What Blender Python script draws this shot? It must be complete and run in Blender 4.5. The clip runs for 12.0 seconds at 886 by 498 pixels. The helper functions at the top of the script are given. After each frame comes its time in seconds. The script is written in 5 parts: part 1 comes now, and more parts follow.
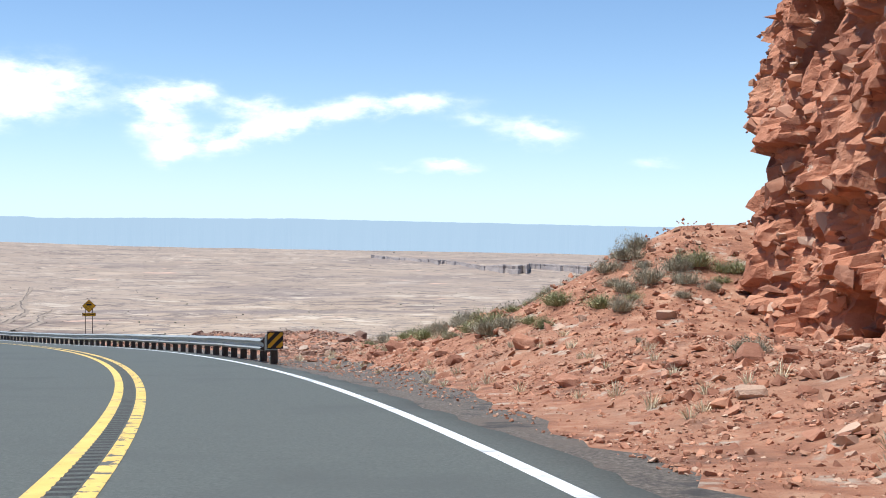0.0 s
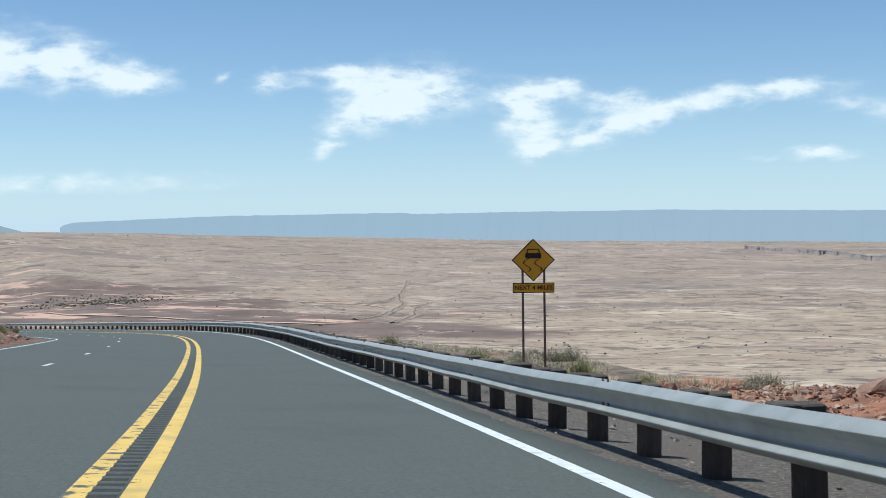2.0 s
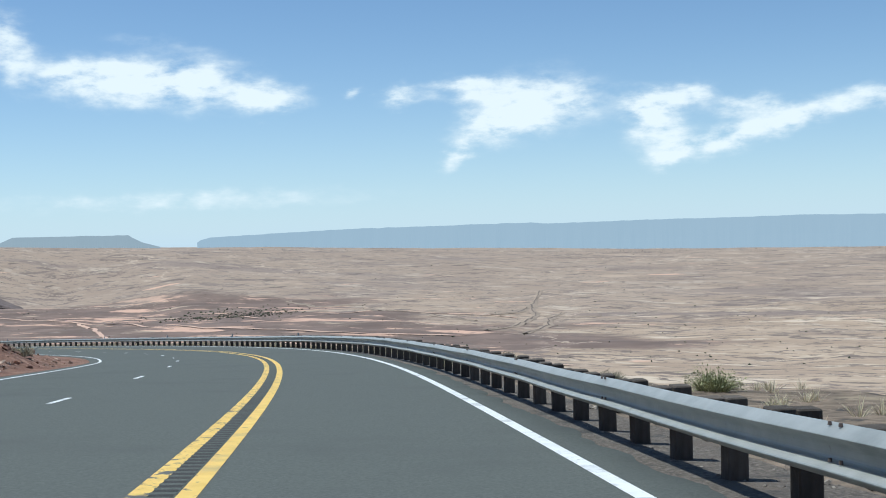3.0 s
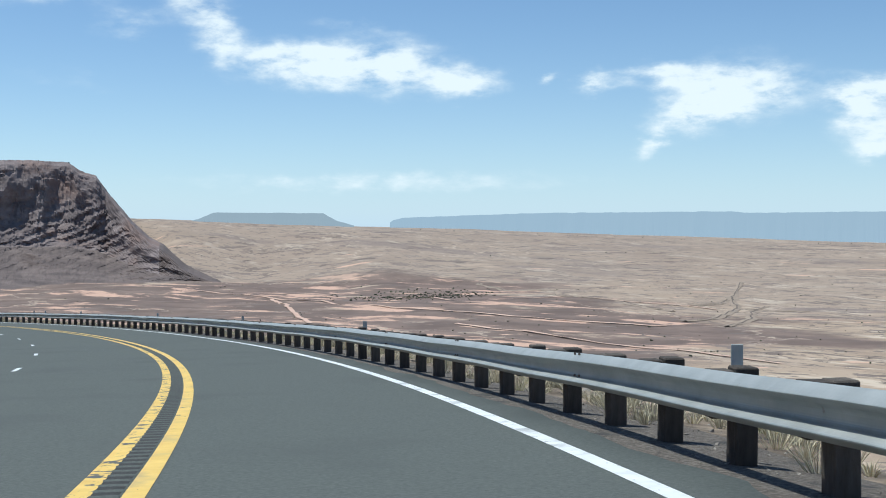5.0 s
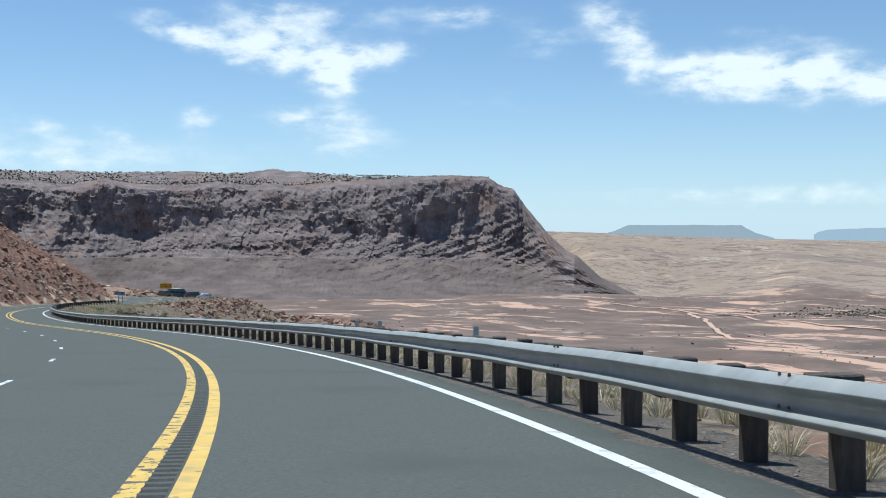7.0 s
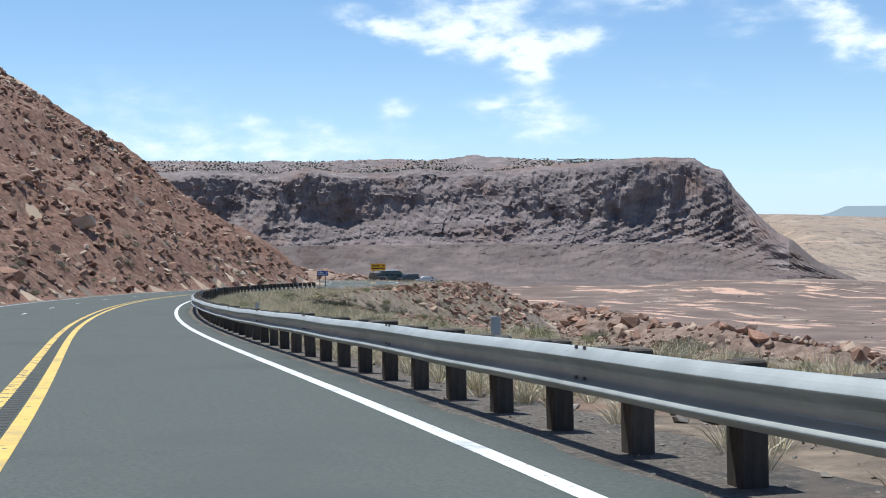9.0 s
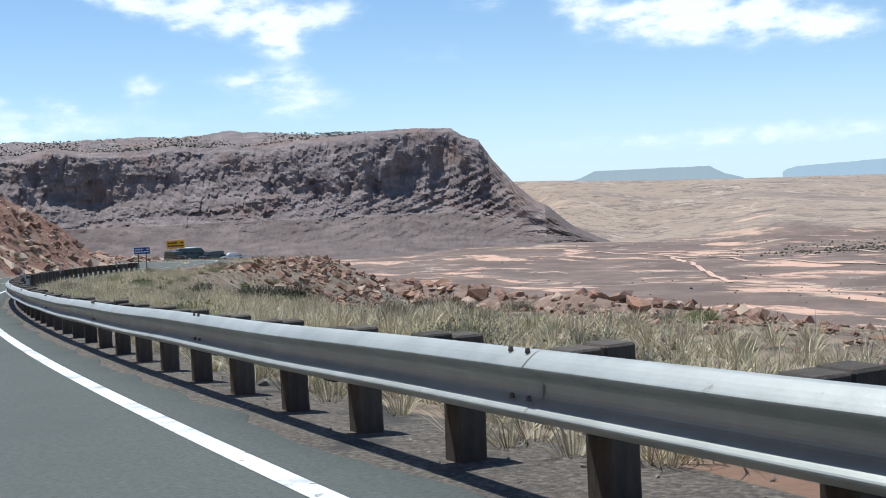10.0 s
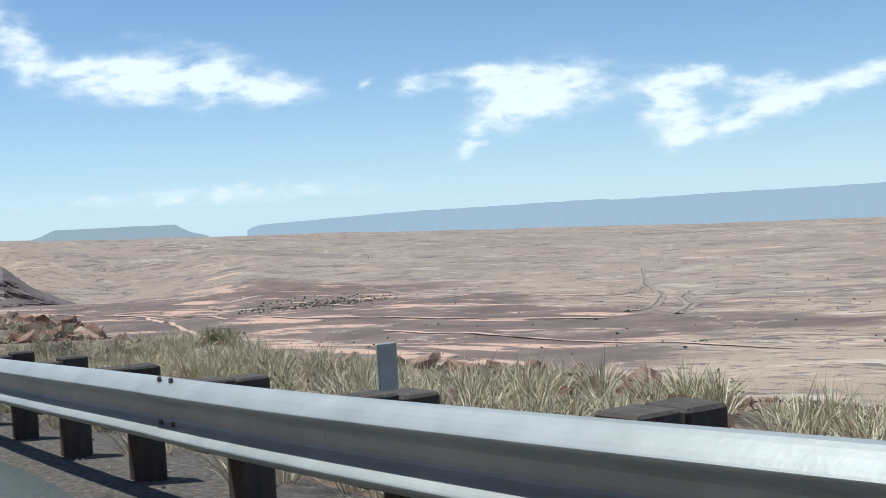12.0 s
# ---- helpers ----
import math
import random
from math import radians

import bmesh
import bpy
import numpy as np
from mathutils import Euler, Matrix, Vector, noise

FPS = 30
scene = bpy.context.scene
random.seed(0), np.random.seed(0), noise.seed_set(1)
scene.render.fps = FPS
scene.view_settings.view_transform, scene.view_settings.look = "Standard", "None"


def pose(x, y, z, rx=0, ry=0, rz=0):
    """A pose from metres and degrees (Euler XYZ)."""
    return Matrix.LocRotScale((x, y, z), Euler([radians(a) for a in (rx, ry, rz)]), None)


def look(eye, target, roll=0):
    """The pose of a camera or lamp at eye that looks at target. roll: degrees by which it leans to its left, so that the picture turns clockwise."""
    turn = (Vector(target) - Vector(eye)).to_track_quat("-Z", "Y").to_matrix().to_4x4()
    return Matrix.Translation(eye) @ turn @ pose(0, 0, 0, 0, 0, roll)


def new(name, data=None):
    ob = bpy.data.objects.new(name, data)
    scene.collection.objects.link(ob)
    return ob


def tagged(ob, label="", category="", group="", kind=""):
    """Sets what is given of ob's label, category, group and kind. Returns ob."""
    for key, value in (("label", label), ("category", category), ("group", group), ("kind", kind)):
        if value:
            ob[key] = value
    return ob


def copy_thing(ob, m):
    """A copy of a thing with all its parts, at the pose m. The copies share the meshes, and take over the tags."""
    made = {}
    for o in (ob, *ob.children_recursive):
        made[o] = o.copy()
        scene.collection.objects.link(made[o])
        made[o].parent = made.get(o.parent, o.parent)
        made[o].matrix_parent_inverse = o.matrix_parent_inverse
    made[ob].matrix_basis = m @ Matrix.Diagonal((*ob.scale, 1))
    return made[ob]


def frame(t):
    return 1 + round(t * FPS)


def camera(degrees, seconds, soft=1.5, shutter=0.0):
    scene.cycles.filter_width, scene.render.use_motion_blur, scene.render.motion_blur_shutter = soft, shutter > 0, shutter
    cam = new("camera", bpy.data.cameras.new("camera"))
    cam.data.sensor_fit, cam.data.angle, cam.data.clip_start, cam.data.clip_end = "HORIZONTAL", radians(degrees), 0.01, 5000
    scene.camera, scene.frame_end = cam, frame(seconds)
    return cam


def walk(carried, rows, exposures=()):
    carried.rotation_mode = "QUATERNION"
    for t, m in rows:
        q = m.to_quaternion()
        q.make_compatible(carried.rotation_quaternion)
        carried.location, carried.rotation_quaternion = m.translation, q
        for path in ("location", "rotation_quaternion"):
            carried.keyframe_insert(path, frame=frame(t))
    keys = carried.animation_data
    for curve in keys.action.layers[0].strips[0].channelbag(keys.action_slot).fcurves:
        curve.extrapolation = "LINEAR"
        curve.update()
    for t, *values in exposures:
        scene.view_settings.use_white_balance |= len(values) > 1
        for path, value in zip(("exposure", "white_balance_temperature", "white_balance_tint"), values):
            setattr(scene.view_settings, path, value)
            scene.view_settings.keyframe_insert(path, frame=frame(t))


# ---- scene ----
cam = camera(39.92, 12.0, soft=1.0)

PATH = [
    (0.0, pose(-4.82, 37.35, -1.96, 89.16, -0.26, -0.17)),
    (0.4, pose(-7.18, 51.57, -3.07, 89.54, -0.51, 3.65)),
    (0.5, pose(-7.92, 55.04, -3.34, 89.59, -0.56, 4.41)),
    (0.8, pose(-10.63, 65.22, -4.09, 89.44, -0.43, 7.15)),
    (1.0, pose(-12.70, 71.87, -4.58, 89.43, -0.21, 8.68)),
    (1.2, pose(-14.95, 78.41, -5.07, 89.42, -0.08, 10.35)),
    (1.5, pose(-18.70, 87.96, -5.80, 89.12, 0.20, 12.67)),
    (1.6, pose(-19.99, 91.10, -6.04, 89.14, 0.26, 13.55)),
    (2.0, pose(-25.57, 103.38, -7.05, 88.92, 0.76, 16.85)),
    (2.5, pose(-32.79, 118.28, -8.26, 89.23, 1.51, 20.69)),
    (4.3, pose(-61.85, 171.43, -12.47, 89.34, 0.22, 26.94)),
    (4.5, pose(-65.94, 177.71, -12.98, 89.21, 0.01, 28.22)),
    (5.0, pose(-77.12, 193.11, -14.29, 89.00, 0.00, 31.89)),
    (5.5, pose(-89.70, 207.73, -15.60, 89.06, -0.10, 36.58)),
    (6.0, pose(-103.04, 220.55, -16.83, 89.30, -0.08, 41.94)),
    (6.5, pose(-117.52, 232.34, -18.02, 89.35, 0.05, 46.78)),
    (7.0, pose(-132.51, 242.83, -19.11, 89.66, 0.04, 51.07)),
    (7.5, pose(-148.24, 252.17, -20.15, 89.92, 0.17, 54.48)),
    (9.3, pose(-209.22, 275.76, -23.58, 89.03, 0.76, 60.54)),
    (9.5, pose(-216.66, 277.68, -23.90, 88.69, 1.18, 58.13)),
    (9.8, pose(-227.91, 280.53, -24.415, 88.12, 2.35, 52.85)),
    (10.0, pose(-235.49, 282.46, -24.780, 87.57, 2.83, 48.95)),
    (10.3, pose(-246.83, 285.55, -25.285, 86.81, 3.96, 43.63)),
    (10.5, pose(-254.30, 287.58, -25.586, 86.78, 4.26, 40.27)),
    (10.8, pose(-265.15, 291.18, -25.990, 87.12, 4.15, 35.97)),
    (10.9, pose(-268.73, 292.39, -26.120, 87.23, 4.11, 34.55)),
    (11.0, pose(-272.29, 293.64, -26.240, 87.35, 4.07, 33.14)),
    (11.2, pose(-279.33, 296.27, -26.485, 87.73, 3.57, 30.89)),
    (11.4, pose(-286.27, 299.11, -26.720, 88.26, 3.66, 28.64)),
    (11.5, pose(-289.72, 300.56, -26.860, 88.21, 3.68, 27.53)),
    (11.9, pose(-303.03, 307.31, -27.345, 88.94, 3.42, 24.47)),
    (12.0, pose(-306.29, 309.13, -27.465, 89.03, 3.31, 23.71)),
]
EXPOSURES = [(0.0, 0.42, 5950, 7), (0.4, 0.12, 5850, 3), (0.8, -0.02, 5850, 1), (1.5, -0.02, 5850, 1), (7.5, 0.06, 5850, 1), (9.3, 0.24, 5950, 4),
             (10.5, 0.24, 5950, 4), (12.0, 0.06, 5850, 2)]
walk(cam, PATH, EXPOSURES)

# ---- light ----
SUN_AZ, SUN_EL = radians(97), radians(70)          # azimuth counted left from +Y


def build_world():
    world = bpy.data.worlds.new("desert_sky")
    scene.world = world
    world.use_nodes = True
    nt = world.node_tree
    nt.nodes.clear()
    nd, ln = nt.nodes.new, nt.links.new

    def math(op, a, b=None, c=None):
        n = nd("ShaderNodeMath")
        n.operation = op
        for i, val in enumerate((a, b, c)):
            if val is None:
                continue
            if isinstance(val, (int, float)):
                n.inputs[i].default_value = val
            else:
                ln(val, n.inputs[i])
        return n.outputs[0]

    sky = nd("ShaderNodeTexSky")
    sky.sky_type = "NISHITA"
    sky.sun_disc = False
    sky.sun_elevation = SUN_EL
    sky.sun_rotation = -SUN_AZ
    sky.altitude = 1700
    sky.air_density, sky.dust_density, sky.ozone_density = 1.0, 0.15, 3.0
    tc = nd("ShaderNodeTexCoord")
    sep = nd("ShaderNodeSeparateXYZ")
    ln(tc.outputs["Generated"], sep.inputs[0])
    x, y, z = sep.outputs
    az = math("MULTIPLY", math("ARCTAN2", math("MULTIPLY", x, -1.0), y), 57.2958)
    el = math("MULTIPLY", math("ARCSINE", z), 57.2958)
    comb = nd("ShaderNodeCombineXYZ")
    ln(az, comb.inputs[0])
    ln(math("MULTIPLY", el, 2.2), comb.inputs[1])

    def fbm(scale, detail, seed, rough=0.55):
        n = nd("ShaderNodeTexNoise")
        n.inputs["Scale"].default_value = scale
        n.inputs["Detail"].default_value = detail
        n.inputs["Roughness"].default_value = rough
        off = nd("ShaderNodeVectorMath")
        off.operation = "ADD"
        ln(comb.outputs[0], off.inputs[0])
        off.inputs[1].default_value = (seed * 7.3, seed * 3.1, seed)
        ln(off.outputs[0], n.inputs["Vector"])
        return n.outputs["Fac"]

    big, fine = fbm(0.22, 5, 1), fbm(0.55, 7, 2, 0.58)
    waz = math("ADD", az, math("MULTIPLY", math("SUBTRACT", fbm(0.5, 7, 3), 0.5), 2.0))
    wel = math("ADD", el, math("MULTIPLY", math("SUBTRACT", fbm(0.7, 7, 4), 0.5), 1.1))
    # drifts of cloud: azimuth, elevation, half width, half height, tilt, weight
    total = None
    for a, e, w, h, tilt, k in CLOUDS:
        h, k = h * 1.12, k * 1.1
        da = math("SUBTRACT", waz, a)
        de = math("SUBTRACT", math("SUBTRACT", wel, e), math("MULTIPLY", da, tilt))
        q = math("ADD", math("POWER", math("MULTIPLY", da, 1 / w), 2.0), math("POWER", math("MULTIPLY", de, 1 / h), 2.0))
        g = math("MULTIPLY", math("EXPONENT", math("MULTIPLY", q, -1.0)), k)
        total = g if total is None else math("ADD", total, g)
    # a thin general veil that goes on all over the sky
    high = math("MULTIPLY", math("SUBTRACT", math("MAXIMUM", big, 0.58), 0.58), 1.6)
    veil = math("MULTIPLY", high, math("MINIMUM", math("MAXIMUM", math("MULTIPLY", math("SUBTRACT", el, 10.0), 0.1), 0.0), 1.0))
    dens = math("MULTIPLY", math("ADD", total, veil), math("MAXIMUM", math("MULTIPLY_ADD", fine, 4.2, -0.95), 0.1))
    rng = nd("ShaderNodeMapRange")
    rng.interpolation_type = "SMOOTHSTEP"
    rng.inputs["From Min"].default_value, rng.inputs["From Max"].default_value = 0.1, 2.1
    ln(dens, rng.inputs["Value"])
    # pale air low over the horizon
    air = nd("ShaderNodeMix")
    air.data_type = "RGBA"
    ln(math("MULTIPLY", math("EXPONENT", math("MULTIPLY", math("MAXIMUM", el, 0.0), -0.28)), 0.85), air.inputs["Factor"])
    ln(sky.outputs[0], air.inputs["A"])
    air.inputs["B"].default_value = AIR_COLOUR
    mix = nd("ShaderNodeMix")
    mix.data_type = "RGBA"
    ln(math("MULTIPLY", rng.outputs[0], 0.93), mix.inputs["Factor"])
    ln(air.outputs["Result"], mix.inputs["A"])
    mix.inputs["B"].default_value = CLOUD_COLOUR
    bg = nd("ShaderNodeBackground")
    bg.inputs["Strength"].default_value = SKY_STRENGTH
    ln(mix.outputs["Result"], bg.inputs["Color"])
    ln(bg.outputs[0], nd("ShaderNodeOutputWorld").inputs["Surface"])


SKY_STRENGTH = 0.11
CLOUD_COLOUR = (8.6, 8.8, 8.9, 1)
AIR_COLOUR = (5.4, 6.6, 7.9, 1)
CLOUDS = [
    (18.2, 6.2, 2.6, 1.15, -0.05, 1.7), (20.2, 5.4, 1.7, 0.8, -0.3, 1.4), (22.2, 3.9, 0.75, 0.45, -0.6, 1.2), (21.6, 7.0, 1.8, 0.4, 0.0, 1.3),
    (24.7, 6.7, 0.9, 0.45, 0.0, 1.4), (26.9, 7.0, 0.5, 0.22, -0.4, 0.8),
    (13.3, 6.0, 1.1, 0.5, 0.1, 1.4), (11.3, 6.3, 1.3, 0.45, 0.0, 1.3), (8.8, 5.7, 1.8, 0.42, 0.0, 1.1), (12.8, 4.9, 1.3, 1.0, 0.0, 1.6), (12.2, 3.7, 1.0, 0.45, -0.3, 1.5),
    (9.8, 4.2, 1.6, 0.5, -0.25, 1.5), (7.4, 4.9, 1.6, 0.5, -0.3, 1.3), (4.5, 5.5, 2.6, 0.5, -0.15, 1.15), (0.8, 6.0, 2.6, 0.36, 0.0, 1.0), (-1.5, 5.2, 1.6, 0.3, 0.0, 0.6),
    (-4.4, 4.6, 1.7, 0.55, 0.1, 1.25), (-0.6, 3.05, 1.3, 0.28, 0.0, 1.3), (-9.8, 3.2, 1.2, 0.28, 0.0, 0.7), (2.0, 2.9, 1.2, 0.2, 0.0, 0.45),
    (34.8, 7.45, 3.0, 0.95, 0.04, 1.8), (30.8, 6.8, 1.8, 0.55, 0.0, 1.4), (38.8, 7.6, 2.5, 0.75, 0.05, 1.6), (42.3, 8.8, 1.0, 1.3, 0.35, 1.2),
    (43.6, 10.2, 1.2, 0.8, 0.3, 0.8), (46.3, 9.2, 1.5, 0.6, -0.1, 0.75), (36.0, 9.3, 2.5, 0.35, 0.1, 0.35),
    (56.1, 7.8, 1.0, 1.0, 0.0, 1.5), (58.5, 8.8, 2.6, 0.85, 0.15, 1.6), (62.8, 9.4, 2.4, 0.45, 0.25, 1.1), (54.2, 8.7, 1.8, 0.45, -0.1, 1.0),
    (58.0, 10.3, 4.0, 0.7, 0.0, 0.8), (50.2, 10.4, 3.0, 0.5, 0.0, 0.7), (62.7, 5.6, 0.9, 0.5, 0.0, 0.9), (57.0, 5.8, 2.4, 0.4, 0.02, 1.1),
    (66.1, 4.9, 0.7, 0.4, 0.0, 0.7), (69.4, 5.2, 0.7, 0.4, 0.0, 0.6), (55.3, 4.7, 2.2, 0.55, 0.0, 0.9), (70.0, 3.9, 9.0, 0.8, 0.0, 0.85),
    (35.0, 2.15, 9.0, 0.42, -0.005, 0.75), (75.0, 6.0, 5.0, 1.4, 0.0, 0.4), (49.0, 6.7, 3.0, 0.5, 0.1, 0.25),
]
build_world()
sun = new("sun", bpy.data.lights.new("sun", "SUN"))
sun.data.energy, sun.data.angle, sun.data.color = 4.5, radians(0.53), (1.0, 0.955, 0.9)
sun.matrix_world = look((math.sin(-SUN_AZ) * math.cos(SUN_EL), math.cos(SUN_AZ) * math.cos(SUN_EL), math.sin(SUN_EL)), (0, 0, 0))
scene.view_settings.exposure = 0.0

# ---- materials ----
def material(name, colours, scale=1.0, detail=6.0, rough=0.85, bump=0.0, bump_scale=None, metal=0.0, stretch=(1, 1, 1),
             patches=None, spread=(0.3, 0.7), island=0.0, stones=None, bump_dist=0.02, obj_random=0.0, spec=0.3):
    """Noise-mixed colours at one scale, a second colour in larger patches, and a fine bump, in metres of the object's space."""
    m = bpy.data.materials.new(name)
    m.use_nodes = True
    nt = m.node_tree
    nd, ln = nt.nodes.new, nt.links.new
    bsdf = nt.nodes["Principled BSDF"]
    bsdf.inputs["Roughness"].default_value = rough
    bsdf.inputs["Metallic"].default_value = metal
    bsdf.inputs["Specular IOR Level"].default_value = spec
    tc = nd("ShaderNodeTexCoord")
    mp = nd("ShaderNodeMapping")
    mp.inputs["Scale"].default_value = stretch
    ln(tc.outputs["Object"], mp.inputs["Vector"])

    def noise_node(sc, det, ro=0.6):
        n = nd("ShaderNodeTexNoise")
        n.inputs["Scale"].default_value, n.inputs["Detail"].default_value, n.inputs["Roughness"].default_value = sc, det, ro
        ln(mp.outputs[0], n.inputs["Vector"])
        return n.outputs["Fac"]

    ramp = nd("ShaderNodeValToRGB")
    ln(noise_node(scale, detail), ramp.inputs["Fac"])
    el = ramp.color_ramp.elements
    lo, hi = spread
    for i, c in enumerate(colours):
        p = lo + (hi - lo) * i / max(1, len(colours) - 1)
        e = el[i] if i < 2 else el.new(p)
        e.position, e.color = p, (*c, 1)
    colour = ramp.outputs[0]

    def mixed(a, b, fac, mode="MIX"):
        n = nd("ShaderNodeMix")
        n.data_type, n.blend_type = "RGBA", mode
        for sock, val in ((n.inputs["A"], a), (n.inputs["B"], b), (n.inputs["Factor"], fac)):
            if isinstance(val, (int, float)):
                sock.default_value = val
            elif isinstance(val, tuple):
                sock.default_value = (*val, 1)
            else:
                ln(val, sock)
        return n.outputs["Result"]

    if patches:
        for col, sc, lo2, hi2 in patches:
            mr = nd("ShaderNodeMapRange")
            mr.interpolation_type = "SMOOTHSTEP"
            mr.inputs["From Min"].default_value, mr.inputs["From Max"].default_value = lo2, hi2
            ln(noise_node(sc, 5), mr.inputs["Value"])
            colour = mixed(colour, col, mr.outputs[0])
    if stones:
        # each loose stone takes a colour of its own
        own = nd("ShaderNodeValToRGB")
        own.color_ramp.interpolation = "CONSTANT"
        ln(nd("ShaderNodeNewGeometry").outputs["Random Per Island"], own.inputs["Fac"])
        for i, c in enumerate(stones):
            e = own.color_ramp.elements[i] if i < 2 else own.color_ramp.elements.new(i / len(stones))
            e.position, e.color = i / len(stones), (*c, 1)
        colour = mixed(colour, own.outputs[0], 0.6)
    if island or obj_random:
        src = nd("ShaderNodeNewGeometry").outputs["Random Per Island"] if island else nd("ShaderNodeObjectInfo").outputs["Random"]
        amt = island or obj_random
        mr = nd("ShaderNodeMapRange")
        mr.inputs["To Min"].default_value, mr.inputs["To Max"].default_value = 1 - amt, 1 + amt
        ln(src, mr.inputs["Value"])
        hs = nd("ShaderNodeHueSaturation")
        ln(colour, hs.inputs["Color"])
        ln(mr.outputs[0], hs.inputs["Value"])
        colour = hs.outputs[0]
    ln(colour, bsdf.inputs["Base Color"])
    if bump:
        b = nd("ShaderNodeBump")
        b.inputs["Strength"].default_value, b.inputs["Distance"].default_value = bump, bump_dist
        ln(noise_node(bump_scale or scale * 4, 8, 0.65), b.inputs["Height"])
        ln(b.outputs[0], bsdf.inputs["Normal"])
    return m


M_ASPHALT = material("asphalt", [(0.076, 0.083, 0.076), (0.1, 0.108, 0.098), (0.126, 0.133, 0.12)], 26, 8, 0.88, 0.35, 160,
                     patches=[((0.087, 0.093, 0.086), 0.35, 0.5, 0.75), ((0.106, 0.112, 0.102), 0.09, 0.55, 0.8)], bump_dist=0.006, spec=0.2)
# darker than the ribs on it, so the grooves between them stand out
M_RUMBLE = material("dark_groove_asphalt", [(0.034, 0.034, 0.032), (0.058, 0.056, 0.052)], 9, 6, 0.9, 0.4, 60)
M_WHITE = material("white_road_paint", [(0.64, 0.65, 0.64), (0.8, 0.81, 0.8)], 4, 8, 0.6, 0.3, 40,
                   patches=[((0.42, 0.425, 0.415), 1.6, 0.52, 0.68), ((0.2, 0.2, 0.195), 11, 0.62, 0.7)])
M_YELLOW = material("yellow_road_paint", [(0.66, 0.43, 0.10), (0.8, 0.55, 0.15)], 3, 8, 0.6, 0.3, 40,
                    patches=[((0.11, 0.108, 0.095), 5.5, 0.63, 0.67), ((0.5, 0.36, 0.14), 1.2, 0.5, 0.7)])
M_YELLOW_WORN = material("flaked_yellow_paint", [(0.66, 0.43, 0.10), (0.8, 0.55, 0.15)], 3, 8, 0.6, 0.3, 40,
                         patches=[((0.1, 0.1, 0.09), 4.0, 0.56, 0.59), ((0.1, 0.1, 0.09), 17, 0.62, 0.66)])
M_GRAVEL = material("verge_gravel", [(0.066, 0.056, 0.047), (0.138, 0.117, 0.098), (0.27, 0.23, 0.19)], 20, 9, 0.95, 1.0, 45,
                    patches=[((0.15, 0.122, 0.1), 0.6, 0.52, 0.7), ((0.07, 0.065, 0.06), 1.1, 0.54, 0.68)], bump_dist=0.03)
M_GROUND = material("desert_plain", [(0.295, 0.216, 0.156), (0.385, 0.289, 0.208), (0.455, 0.352, 0.257)], 0.006, 12, 0.95, 0.0, stretch=(0.55, 1.5, 1),
                    patches=[((0.24, 0.185, 0.155), 0.0035, 0.53, 0.66), ((0.17, 0.13, 0.108), 0.012, 0.595, 0.61), ((0.54, 0.44, 0.335), 0.009, 0.58, 0.66),
                             ((0.19, 0.15, 0.122), 0.03, 0.59, 0.605), ((0.5, 0.405, 0.31), 0.024, 0.59, 0.66), ((0.17, 0.132, 0.107), 0.055, 0.6, 0.615)])


